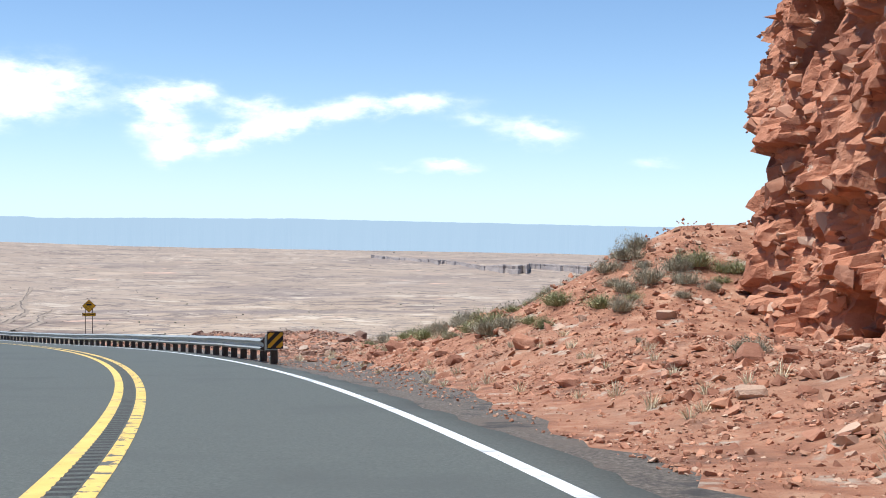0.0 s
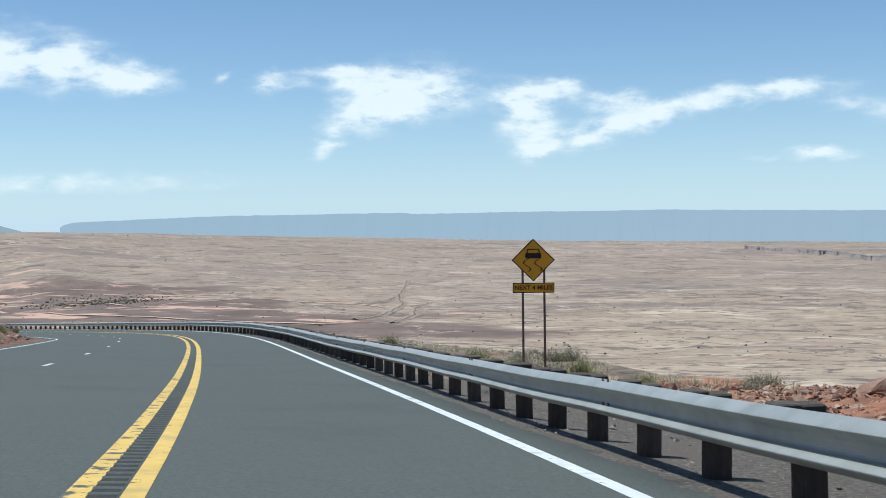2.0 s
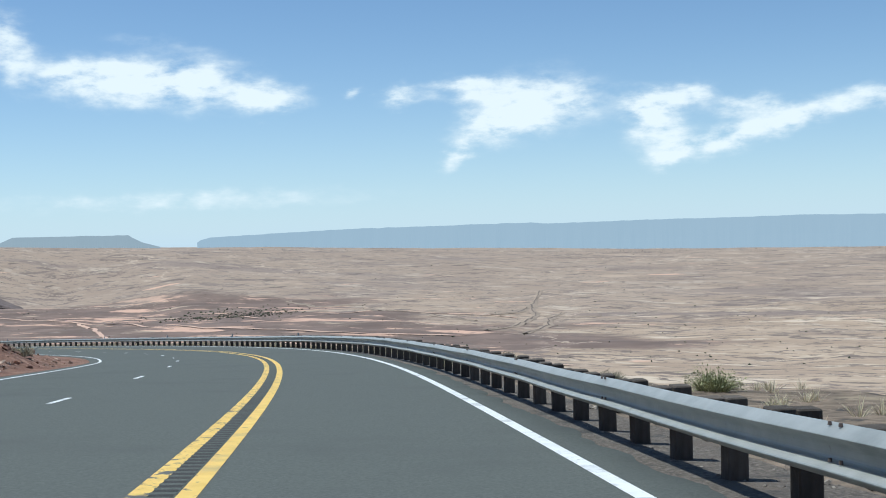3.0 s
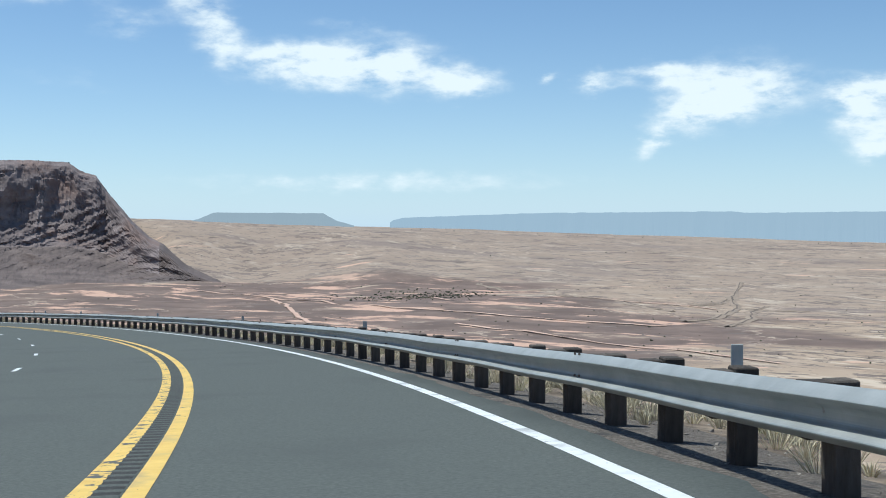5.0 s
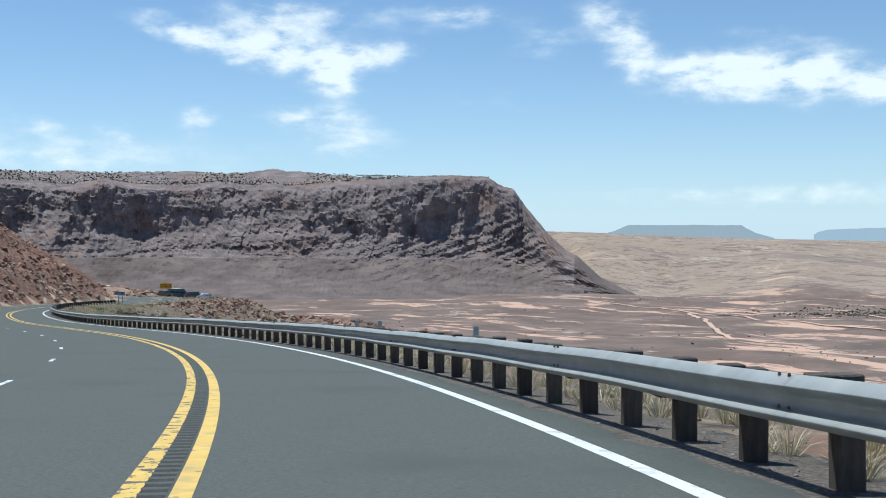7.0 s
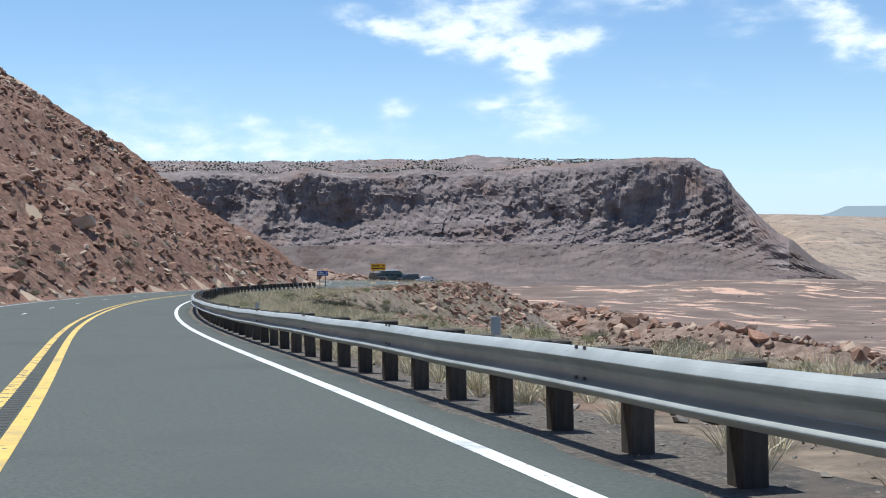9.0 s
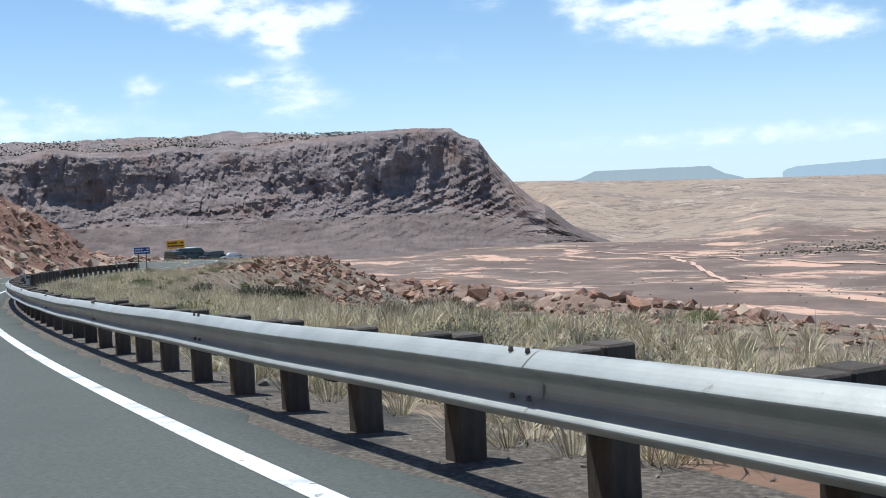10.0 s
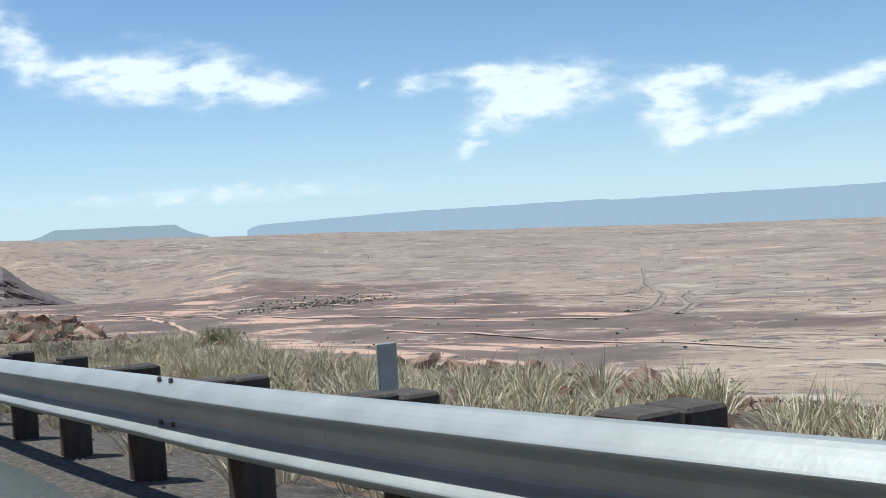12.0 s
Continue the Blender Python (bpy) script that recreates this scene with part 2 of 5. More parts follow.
def add_dark_flat(m, centre, radius):
    """The dark scrub flat below the mesa, with bare salmon-coloured earth showing through."""
    nt = m.node_tree
    nd, ln = nt.nodes.new, nt.links.new
    bsdf = nt.nodes["Principled BSDF"]
    src = bsdf.inputs["Base Color"].links[0].from_socket
    tc = nd("ShaderNodeTexCoord")

    def noise_node(sc, det, stretch=(1, 1, 1)):
        mp = nd("ShaderNodeMapping")
        mp.inputs["Scale"].default_value = stretch
        mp.inputs["Rotation"].default_value = (0, 0, radians(-42))
        ln(tc.outputs["Object"], mp.inputs["Vector"])
        n = nd("ShaderNodeTexNoise")
        n.inputs["Scale"].default_value, n.inputs["Detail"].default_value, n.inputs["Roughness"].default_value = sc, det, 0.6
        ln(mp.outputs[0], n.inputs["Vector"])
        return n.outputs["Fac"]

    def step(val, lo, hi):
        mr = nd("ShaderNodeMapRange")
        mr.interpolation_type = "SMOOTHSTEP"
        mr.inputs["From Min"].default_value, mr.inputs["From Max"].default_value = lo, hi
        ln(val, mr.inputs["Value"])
        return mr.outputs[0]

    def mixed(a, b, fac):
        n = nd("ShaderNodeMix")
        n.data_type = "RGBA"
        for sock, val in ((n.inputs["A"], a), (n.inputs["B"], b), (n.inputs["Factor"], fac)):
            if isinstance(val, tuple):
                sock.default_value = (*val, 1)
            else:
                ln(val, sock)
        return n.outputs["Result"]
    dist = nd("ShaderNodeVectorMath")
    dist.operation = "DISTANCE"
    flat = nd("ShaderNodeVectorMath")
    flat.operation = "MULTIPLY"
    ln(tc.outputs["Object"], flat.inputs[0])
    flat.inputs[1].default_value = (1, 1, 0)
    ln(flat.outputs[0], dist.inputs[0])
    dist.inputs[1].default_value = (*centre, 0)
    off = nd("ShaderNodeMath")
    off.operation = "MULTIPLY_ADD"
    ln(noise_node(0.0022, 7, (0.6, 1.3, 1)), off.inputs[0])
    off.inputs[1].default_value = -1500.0
    ln(dist.outputs["Value"], off.inputs[2])
    inside = nd("ShaderNodeMath")
    inside.operation = "SUBTRACT"
    inside.inputs[0].default_value = 1.0
    ln(step(off.outputs[0], radius - 900, radius - 700), inside.inputs[1])
    scrub = mixed((0.14, 0.1, 0.082), (0.225, 0.16, 0.128), step(noise_node(0.01, 9), 0.35, 0.7))
    bare = mixed(scrub, (0.56, 0.36, 0.265), step(noise_node(0.0085, 10, (0.5, 1.5, 1)), 0.56, 0.605))
    # base colour mixed halfway to mauve-brown with distance from the drive's middle
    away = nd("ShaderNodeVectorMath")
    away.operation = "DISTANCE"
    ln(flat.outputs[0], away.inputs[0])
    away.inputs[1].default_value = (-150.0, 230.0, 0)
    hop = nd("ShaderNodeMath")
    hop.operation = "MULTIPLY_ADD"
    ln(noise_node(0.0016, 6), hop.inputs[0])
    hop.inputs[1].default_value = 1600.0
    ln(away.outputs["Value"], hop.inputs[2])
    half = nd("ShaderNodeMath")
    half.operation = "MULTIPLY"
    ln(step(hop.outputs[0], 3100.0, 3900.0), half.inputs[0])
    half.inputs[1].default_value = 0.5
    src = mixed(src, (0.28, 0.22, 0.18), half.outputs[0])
    land = mixed(src, bare, inside.outputs[0])

    def gullies(scale, width, stretch):
        """Thin winding lines where a noise crosses its middle."""
        n = nd("ShaderNodeMath")
        n.operation = "SUBTRACT"
        ln(noise_node(scale, 7, stretch), n.inputs[0])
        n.inputs[1].default_value = 0.5
        a = nd("ShaderNodeMath")
        a.operation = "ABSOLUTE"
        ln(n.outputs[0], a.inputs[0])
        inv = nd("ShaderNodeMath")
        inv.operation = "MULTIPLY_ADD"
        ln(step(a.outputs[0], width * 0.4, width), inv.inputs[0])
        inv.inputs[1].default_value, inv.inputs[2].default_value = -0.8, 0.8
        broken = nd("ShaderNodeMath")
        broken.operation = "MULTIPLY"
        ln(inv.outputs[0], broken.inputs[0])
        ln(step(noise_node(scale * 0.7, 3), 0.5, 0.58), broken.inputs[1])
        return broken.outputs[0]
    land = mixed(land, (0.15, 0.115, 0.1), gullies(0.0028, 0.012, (0.6, 1.6, 1)))
    land = mixed(land, (0.17, 0.13, 0.11), gullies(0.0075, 0.012, (0.5, 1.4, 1)))
    land = mixed(land, (0.48, 0.38, 0.29), gullies(0.0019, 0.006, (0.8, 1.2, 1)))

    def across(scale, aspect, lo, hi, seed):
        """Long low strips that ring the valley, like the ledges and washes of the flat."""
        rel = nd("ShaderNodeVectorMath")
        rel.operation = "SUBTRACT"
        ln(tc.outputs["Object"], rel.inputs[0])
        rel.inputs[1].default_value = (-150.0, 230.0, 0.0)
        sp = nd("ShaderNodeSeparateXYZ")
        ln(rel.outputs[0], sp.inputs[0])
        turn = nd("ShaderNodeMath")
        turn.operation = "ARCTAN2"
        ln(sp.outputs[0], turn.inputs[0])
        ln(sp.outputs[1], turn.inputs[1])
        co = nd("ShaderNodeCombineXYZ")
        for k, (sock, mul) in enumerate(((turn.outputs[0], 3000.0 * scale / aspect), (away.outputs["Value"], scale))):
            mm = nd("ShaderNodeMath")
            mm.operation = "MULTIPLY"
            ln(sock, mm.inputs[0])
            mm.inputs[1].default_value = mul
            ln(mm.outputs[0], co.inputs[k])
        co.inputs[2].default_value = seed
        n = nd("ShaderNodeTexNoise")
        n.inputs["Scale"].default_value, n.inputs["Detail"].default_value, n.inputs["Roughness"].default_value = 1.0, 6, 0.62
        ln(co.outputs[0], n.inputs["Vector"])
        return step(n.outputs["Fac"], lo, hi)
    land = mixed(land, (0.2, 0.155, 0.13), across(0.011, 2.6, 0.625, 0.66, 3.1))
    land = mixed(land, (0.42, 0.32, 0.238), across(0.009, 2.2, 0.6, 0.7, 7.7))
    land = mixed(land, (0.16, 0.125, 0.105), across(0.024, 2.2, 0.625, 0.65, 12.3))
    land = mixed(land, (0.56, 0.37, 0.27), across(0.016, 3.5, 0.655, 0.69, 19.1))
    ln(land, bsdf.inputs["Base Color"])


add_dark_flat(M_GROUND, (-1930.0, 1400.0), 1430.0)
M_TAN = material("dry_tan_earth", [(0.085, 0.065, 0.05), (0.19, 0.145, 0.105), (0.33, 0.25, 0.18)], 1.8, 9, 0.95, 0.9, 6,
                 patches=[((0.24, 0.135, 0.09), 0.2, 0.55, 0.75), ((0.3, 0.24, 0.165), 0.5, 0.55, 0.7), ((0.07, 0.058, 0.048), 1.3, 0.57, 0.66)], bump_dist=0.08)
M_REDSLOPE = material("red_scree", [(0.19, 0.08, 0.048), (0.37, 0.172, 0.1), (0.49, 0.28, 0.175)], 1.6, 9, 0.95, 1.0, 5,
                      patches=[((0.39, 0.21, 0.13), 0.25, 0.5, 0.7), ((0.2, 0.098, 0.062), 0.5, 0.55, 0.7), ((0.45, 0.35, 0.265), 1.1, 0.58, 0.68)], bump_dist=0.12)
M_ROCK = material("red_sandstone", [(0.23, 0.098, 0.058), (0.42, 0.205, 0.125), (0.53, 0.32, 0.215)], 1.8, 9, 0.9, 0.7, 9,
                  patches=[((0.5, 0.29, 0.2), 0.5, 0.55, 0.7)], bump_dist=0.05, island=0.3,
                  stones=[(0.36, 0.15, 0.088), (0.47, 0.26, 0.16), (0.25, 0.1, 0.06), (0.42, 0.19, 0.11), (0.54, 0.41, 0.3), (0.33, 0.155, 0.095), (0.42, 0.2, 0.115)])
M_CLIFF = material("cut_sandstone", [(0.27, 0.1, 0.056), (0.46, 0.195, 0.11), (0.6, 0.3, 0.18)], 0.9, 10, 0.9, 0.8, 5.0,
                   stretch=(1, 1, 1.1), patches=[((0.5, 0.24, 0.14), 0.35, 0.5, 0.65), ((0.17, 0.068, 0.045), 1.6, 0.6, 0.68), ((0.55, 0.38, 0.27), 2.6, 0.63, 0.7)], bump_dist=0.12)
M_HILL = material("brown_hill_scree", [(0.1, 0.052, 0.036), (0.21, 0.112, 0.078), (0.34, 0.21, 0.15)], 1.3, 9, 0.95, 1.0, 4,
                  patches=[((0.36, 0.26, 0.19), 0.2, 0.55, 0.75), ((0.14, 0.08, 0.06), 0.4, 0.55, 0.7)], bump_dist=0.15)
M_HILLROCK = material("brown_sandstone", [(0.15, 0.08, 0.055), (0.31, 0.178, 0.126), (0.47, 0.31, 0.23)], 1.2, 9, 0.9, 0.7, 6,
                      patches=[((0.42, 0.31, 0.24), 0.3, 0.55, 0.7)], bump_dist=0.06, island=0.35,
                      stones=[(0.26, 0.14, 0.095), (0.38, 0.28, 0.205), (0.17, 0.098, 0.07), (0.32, 0.18, 0.122), (0.48, 0.39, 0.3), (0.24, 0.155, 0.112), (0.14, 0.085, 0.064)])
M_MESA = material("mesa_rock", [(0.135, 0.108, 0.103), (0.2, 0.16, 0.152), (0.3, 0.246, 0.23)], 0.014, 12, 0.95, 0.7, 0.03,
                  stretch=(1, 1, 2.2), patches=[((0.22, 0.155, 0.134), 0.004, 0.5, 0.65)], bump_dist=4.0)
M_APRON = material("mesa_apron", [(0.096, 0.075, 0.07), (0.148, 0.116, 0.106), (0.218, 0.17, 0.15)], 0.012, 12, 0.95, 0.6, 0.04,
                   patches=[((0.1, 0.073, 0.064), 0.006, 0.55, 0.65)], bump_dist=3.0)
M_STEEL = material("galvanised_steel", [(0.35, 0.36, 0.34), (0.46, 0.468, 0.442)], 2.5, 6, 0.5, 0.1, 30, metal=0.5, spec=0.4,
                   patches=[((0.32, 0.33, 0.31), 1.0, 0.58, 0.75), ((0.26, 0.235, 0.21), 7.0, 0.66, 0.76)])
M_WOOD = material("weathered_post_wood", [(0.062, 0.052, 0.043), (0.115, 0.096, 0.08)], 6, 7, 0.9, 0.6, 30, stretch=(2.2, 2.2, 0.5), obj_random=0.3)
M_SIGNYELLOW = material("yellow_sign_face", [(0.68, 0.36, 0.02), (0.75, 0.41, 0.03)], 2, 4, 0.45)
M_BLACK = material("black_sign_paint", [(0.015, 0.015, 0.017), (0.025, 0.025, 0.027)], 3, 4, 0.5)
M_POST = material("brown_steel_post", [(0.12, 0.09, 0.075), (0.18, 0.14, 0.12)], 8, 5, 0.6, metal=0.3)
M_GREYPLATE = material("grey_reflector_plate", [(0.4, 0.42, 0.4), (0.55, 0.56, 0.53)], 5, 5, 0.6)

# ---- building helpers ----
def mesh_object(name, verts, faces, mat=None, parent=None, smooth=False, label=""):
    me = bpy.data.meshes.new(name)
    me.from_pydata([tuple(map(float, v)) for v in verts], [], [tuple(map(int, f)) for f in faces])
    me.update()
    if smooth:
        me.polygons.foreach_set("use_smooth", [True] * len(me.polygons))
    if mat:
        me.materials.append(mat)
    ob = new(name, me)
    if parent:
        ob.parent = parent
    if label:
        ob["label"] = label
    return ob


def part(name, bm, mat, parent=None, label="", smooth=False):
    me = bpy.data.meshes.new(name)
    bm.to_mesh(me)
    bm.free()
    if smooth:
        me.polygons.foreach_set("use_smooth", [True] * len(me.polygons))
    me.materials.append(mat)
    ob = new(name, me)
    if parent:
        ob.parent = parent
    if label:
        ob["label"] = label
    return ob


def grid_faces(rows, cols, flip=False):
    i = np.arange((rows - 1) * (cols - 1))
    r, c = i // (cols - 1), i % (cols - 1)
    a = r * cols + c
    f = np.stack([a, a + 1, a + cols + 1, a + cols], 1)
    return f[:, ::-1] if flip else f


def grid_object(name, pts, mat, flip=False, smooth=True, parent=None):
    """pts: an array rows x cols x 3."""
    rows, cols, _ = pts.shape
    f = grid_faces(rows, cols, flip)
    me = bpy.data.meshes.new(name)
    me.vertices.add(rows * cols)
    me.vertices.foreach_set("co", pts.reshape(-1).astype(np.float32))
    me.loops.add(len(f) * 4)
    me.loops.foreach_set("vertex_index", f.reshape(-1).astype(np.int32))
    me.polygons.add(len(f))
    me.polygons.foreach_set("loop_start", np.arange(0, len(f) * 4, 4, dtype=np.int32))
    me.polygons.foreach_set("use_smooth", np.full(len(f), smooth))
    me.update(calc_edges=True)
    me.validate()
    me.materials.append(mat)
    ob = new(name, me)
    if parent:
        ob.parent = parent
    return ob


def box(bm, size, m=None, bevel=0.0):
    r = bmesh.ops.create_cube(bm, size=1.0, matrix=(m or Matrix()) @ Matrix.Diagonal((*size, 1)))
    if bevel:
        bmesh.ops.bevel(bm, geom=list({e for v in r["verts"] for e in v.link_edges}), offset=bevel, segments=1, affect="EDGES")
    return r


def value_noise(x, y, seed=0):
    """Smooth value noise on numpy arrays, -1 to 1."""
    xi, yi = np.floor(x).astype(np.int64), np.floor(y).astype(np.int64)
    fx, fy = x - xi, y - yi
    fx, fy = fx * fx * (3 - 2 * fx), fy * fy * (3 - 2 * fy)

    def h(i, j):
        n = (i * 374761393 + j * 668265263 + seed * 974634777) & 0x7FFFFFFF
        n = ((n ^ (n >> 13)) * 1274126177) & 0x7FFFFFFF
        return ((n ^ (n >> 16)) & 0xFFFF) / 32767.5 - 1
    return (h(xi, yi) * (1 - fx) + h(xi + 1, yi) * fx) * (1 - fy) + (h(xi, yi + 1) * (1 - fx) + h(xi + 1, yi + 1) * fx) * fy


def fractal(x, y, octaves=5, seed=0, gain=0.5):
    out, amp = np.zeros_like(np.asarray(x, dtype=float)), 1.0
    for o in range(octaves):
        out += amp * value_noise(x * 2 ** o, y * 2 ** o, seed + o)
        amp *= gain
    return out


# ---- the road's line: right edge line, by distance along it ----
KAPPA = [3.17, 3.29, 3.41, 3.52, 4.35, 5.49, 4.42, 2.33, 1.44, 0.15, 2.05, 4.21, 3.81, 4.8, 4.74, 3.84, 3.89, 4.5, 3.96, 3.5,
         0.63, -2.19, -2.13, -3.62, -6.07, -7.45, -2.79, 2.71, 6.59, 8.15, 7.71, 6.02, 3.83, 1.59, -0.58]      # 1/km, every 21.2 m
GRADE = [-0.0898, -0.0898, -0.0698, -0.0774, -0.062, -0.0698, -0.0594, -0.0538, -0.0463, -0.0326, -0.0324, -0.0324, -0.0324, -0.0324]
BANK = [-0.0041, 0.0018, 0.0593, -0.0076, 0.0006, 0.0214, 0.0015, -0.0107, -0.0166]
S = np.arange(-42.0, 672.0, 1.0)


def integral(a):
    c = np.concatenate([[0], np.cumsum((a[1:] + a[:-1]) / 2)])
    return c - np.interp(0, S, c)


TH = integral(np.interp(S, -42.4 + 21.2 * np.arange(35), KAPPA) / 1000) - 0.0036
RX, RY = integral(-np.sin(TH)), integral(np.cos(TH))
RZ = integral(np.interp(S, -42.4 + 53.0 * np.arange(14), GRADE))
RE = np.interp(S, -42.4 + 84.8 * np.arange(9), BANK)
PAVE_R, PAVE_L = -0.62, 12.1


def on_road(s, d, up=0.0):
    """World point at distance s along, d metres left of the right edge line, up above the paved surface."""
    s, d = np.asarray(s, float), np.asarray(d, float)
    th, e = np.interp(s, S, TH), np.interp(s, S, RE)
    dz = np.clip(d, -1.5, 13) * e
    return np.stack([np.interp(s, S, RX) - np.cos(th) * d, np.interp(s, S, RY) - np.sin(th) * d, np.interp(s, S, RZ) + dz + up], -1)


def nearest(x, y):
    """Distance along the road and offset to its left of points."""
    x, y = np.ravel(x), np.ravel(y)
    best = np.empty(len(x), int)
    for i in range(0, len(x), 4000):
        best[i:i + 4000] = ((x[i:i + 4000, None] - RX[None, ::2]) ** 2 + (y[i:i + 4000, None] - RY[None, ::2]) ** 2).argmin(1) * 2
    th = TH[best]
    dx, dy = x - RX[best], y - RY[best]
    along = -dx * np.sin(th) + dy * np.cos(th)
    return S[best] + np.clip(along, -2, 2), -dx * np.cos(th) - dy * np.sin(th)


EYE = (-150.0, 230.0, -18.0)     # middle of the drive


def plain_height(x, y):
    r = np.hypot(x - EYE[0], y - EYE[1]) + 1e-6
    az = np.degrees(np.arctan2(-(x - EYE[0]), y - EYE[1]))
    rim = np.interp(az, [-180, -60, -12, 0, 10, 18, 25, 36, 47, 90, 180], [-0.9, -0.9, -0.95, -0.82, -0.68, -0.48, -0.25, 0.1, 0.5, 0.6, -0.9])
    base = -168.0
    r0 = np.interp(az, [-30, 20, 34, 40, 44, 46.5, 100], [2500, 2500, 2600, 3350, 3400, 4230, 4230])
    t = np.clip((r - r0) / (np.interp(az, [28, 36], [4600, 4430]) - r0), 0, 1)
    t = t * t * (3 - 2 * t)
    ang = np.degrees(np.arctan2(base - EYE[2], np.maximum(r, 400)))
    far = EYE[2] + r * np.tan(np.radians(ang * (1 - t) + rim * t))
    near_w = np.clip((r - 300) / 1200, 0, 1)
    roll = (7.0 * fractal(x / 620, y / 620, 3, 11) + 4.5 * np.abs(fractal(x / 260, y / 170, 3, 14)) - 3 * np.abs(fractal(x / 120, y / 90, 2, 19))) * near_w
    return far + roll * (1 - 0.5 * t)


def bench(s):
    return np.interp(s, [60, 72, 84, 96, 130, 150, 175, 215, 330, 370, 400, 430, 455, 475, 520, 560, 600, 672], [14, 14, 7, 13, 11, 9, 5, 3.4, 3.6, 8, 12, 13, 8, 6, 7, 12, 20, 26])


def land_height(s, d):
    """Height over the road's edge line of the land beside the pavement."""
    u = np.maximum(-d - 1.0, 0)
    w = np.maximum(d - PAVE_L - 0.8, 0)
    n = fractal(s / 5.0, d / 5.0, 5, 3)
    n2 = fractal(s / 22.0, d / 22.0, 4, 9)
    # right: scree below the cut at the start, then a bench that falls away
    talus = np.interp(s, [-42, 56, 62, 66, 70, 73, 77, 83, 88], [0.16, 0.18, 0.22, 0.36, 0.47, 0.38, 0.32, 0.14, 0.0]) * np.maximum(u - 1.8, 0)
    talus = np.minimum(talus, np.interp(s, [50, 58, 62, 66, 70, 73, 77, 83, 88], [0.5, 0.7, 0.9, 2.4, 4.2, 2.2, 1.3, 0.5, 0.0]))
    b = bench(s) + 1.5 * n2
    drop = -0.62 * np.maximum(u - b, 0) - 0.05 * np.minimum(u, b)
    drop = np.where(s < 70, np.where(u > 40, drop, 0), drop)
    mound = np.interp(s, [92, 101, 110, 122, 134], [0, 0.72, 0.55, 0.85, 0]) * np.exp(-((u - 9.5) / 3.0) ** 2) * (1 + 0.8 * n2)
    right = talus + drop + mound + np.clip(u / 3, 0, 1) * (0.14 * n + 0.1 * n2)
    # left: a low bank, later the high hill
    cap = np.interp(s, [-42, 120, 140, 150, 195, 215, 296, 330, 372, 520, 600, 672], [22, 14, 3, 2.4, 2.2, 0.2, 0.2, 9, 75, 75, 40, 20])
    slope = np.interp(s, [-42, 130, 215, 300, 340], [0.5, 0.5, 0.42, 0.5, 0.7])
    rise = np.minimum(slope * np.maximum(w - 0.3, 0) + np.clip(w / 6, 0, 1) * (0.95 * n + 1.4 * n2), cap + 0.6 * n2 * np.clip(cap, 0, 3))
    left = rise
    return np.where(d < 0, right, left)


HEADLAND = [(-345, 430), (-600, 420), (-640, 500), (-575, 560), (-420, 600), (-335, 585)]       # its outline, clockwise from the road


def headland_z(x, y):
    """The lower shelf of rubble beyond the far bend; it falls off outside its outline."""
    x, y = np.asarray(x, float), np.asarray(y, float)
    out = np.full_like(x, -1e9)
    for (ax, ay), (bx, by) in zip(HEADLAND, HEADLAND[1:] + HEADLAND[:1]):
        L = math.hypot(bx - ax, by - ay)
        out = np.maximum(out, ((x - ax) * (by - ay) - (y - ay) * (bx - ax)) / -L)
    out = out + 9 * fractal(x / 45, y / 45, 3, 83)
    return 18.7 - 0.0357 * x - 0.1753 * y + 1.6 * fractal(x / 30, y / 30, 3, 84) - 0.55 * np.maximum(out, 0), out


# ---- ground, one sheet to the horizon ----
def axis(lo, hi, step, far0, far1):
    mid = np.arange(lo, hi + step, step)
    up, dn, k = [], [], step
    x = mid[-1]
    while x < far1:
        k = min(k * 1.07, 32)
        x += k
        up.append(x)
    x, k = mid[0], step
    while x > far0:
        k = min(k * 1.07, 32)
        x -= k
        dn.append(x)
    return np.array(dn[::-1] + list(mid) + up)


def build_ground():
    gx, gy = axis(-520, 90, 4.0, -4750, 4400), axis(-70, 480, 4.0, -4300, 4850)
    X, Y = np.meshgrid(gx, gy)
    Z = plain_height(X, Y)
    near = (X > -900) & (X < 420) & (Y > -400) & (Y < 900)
    s, d = nearest(X[near], Y[near])
    base = np.interp(s, S, RZ) + land_height(s, d)
    paved = (d > -3) & (d < PAVE_L + 3)
    base = np.where(paved, np.interp(s, S, RZ) - 0.75, base - np.where((d > -18) & (d < 60), 0.6, 0.0))
    h = np.maximum(np.maximum(base, Z[near]), np.where(d < -24, headland_z(X[near], Y[near])[0] - 1.5, -900.0))
    Z[near] = h
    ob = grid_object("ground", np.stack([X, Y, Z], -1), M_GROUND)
    tagged(ob, "pink and tan desert plain with scrub patches", "ground", kind="structure")


build_ground()


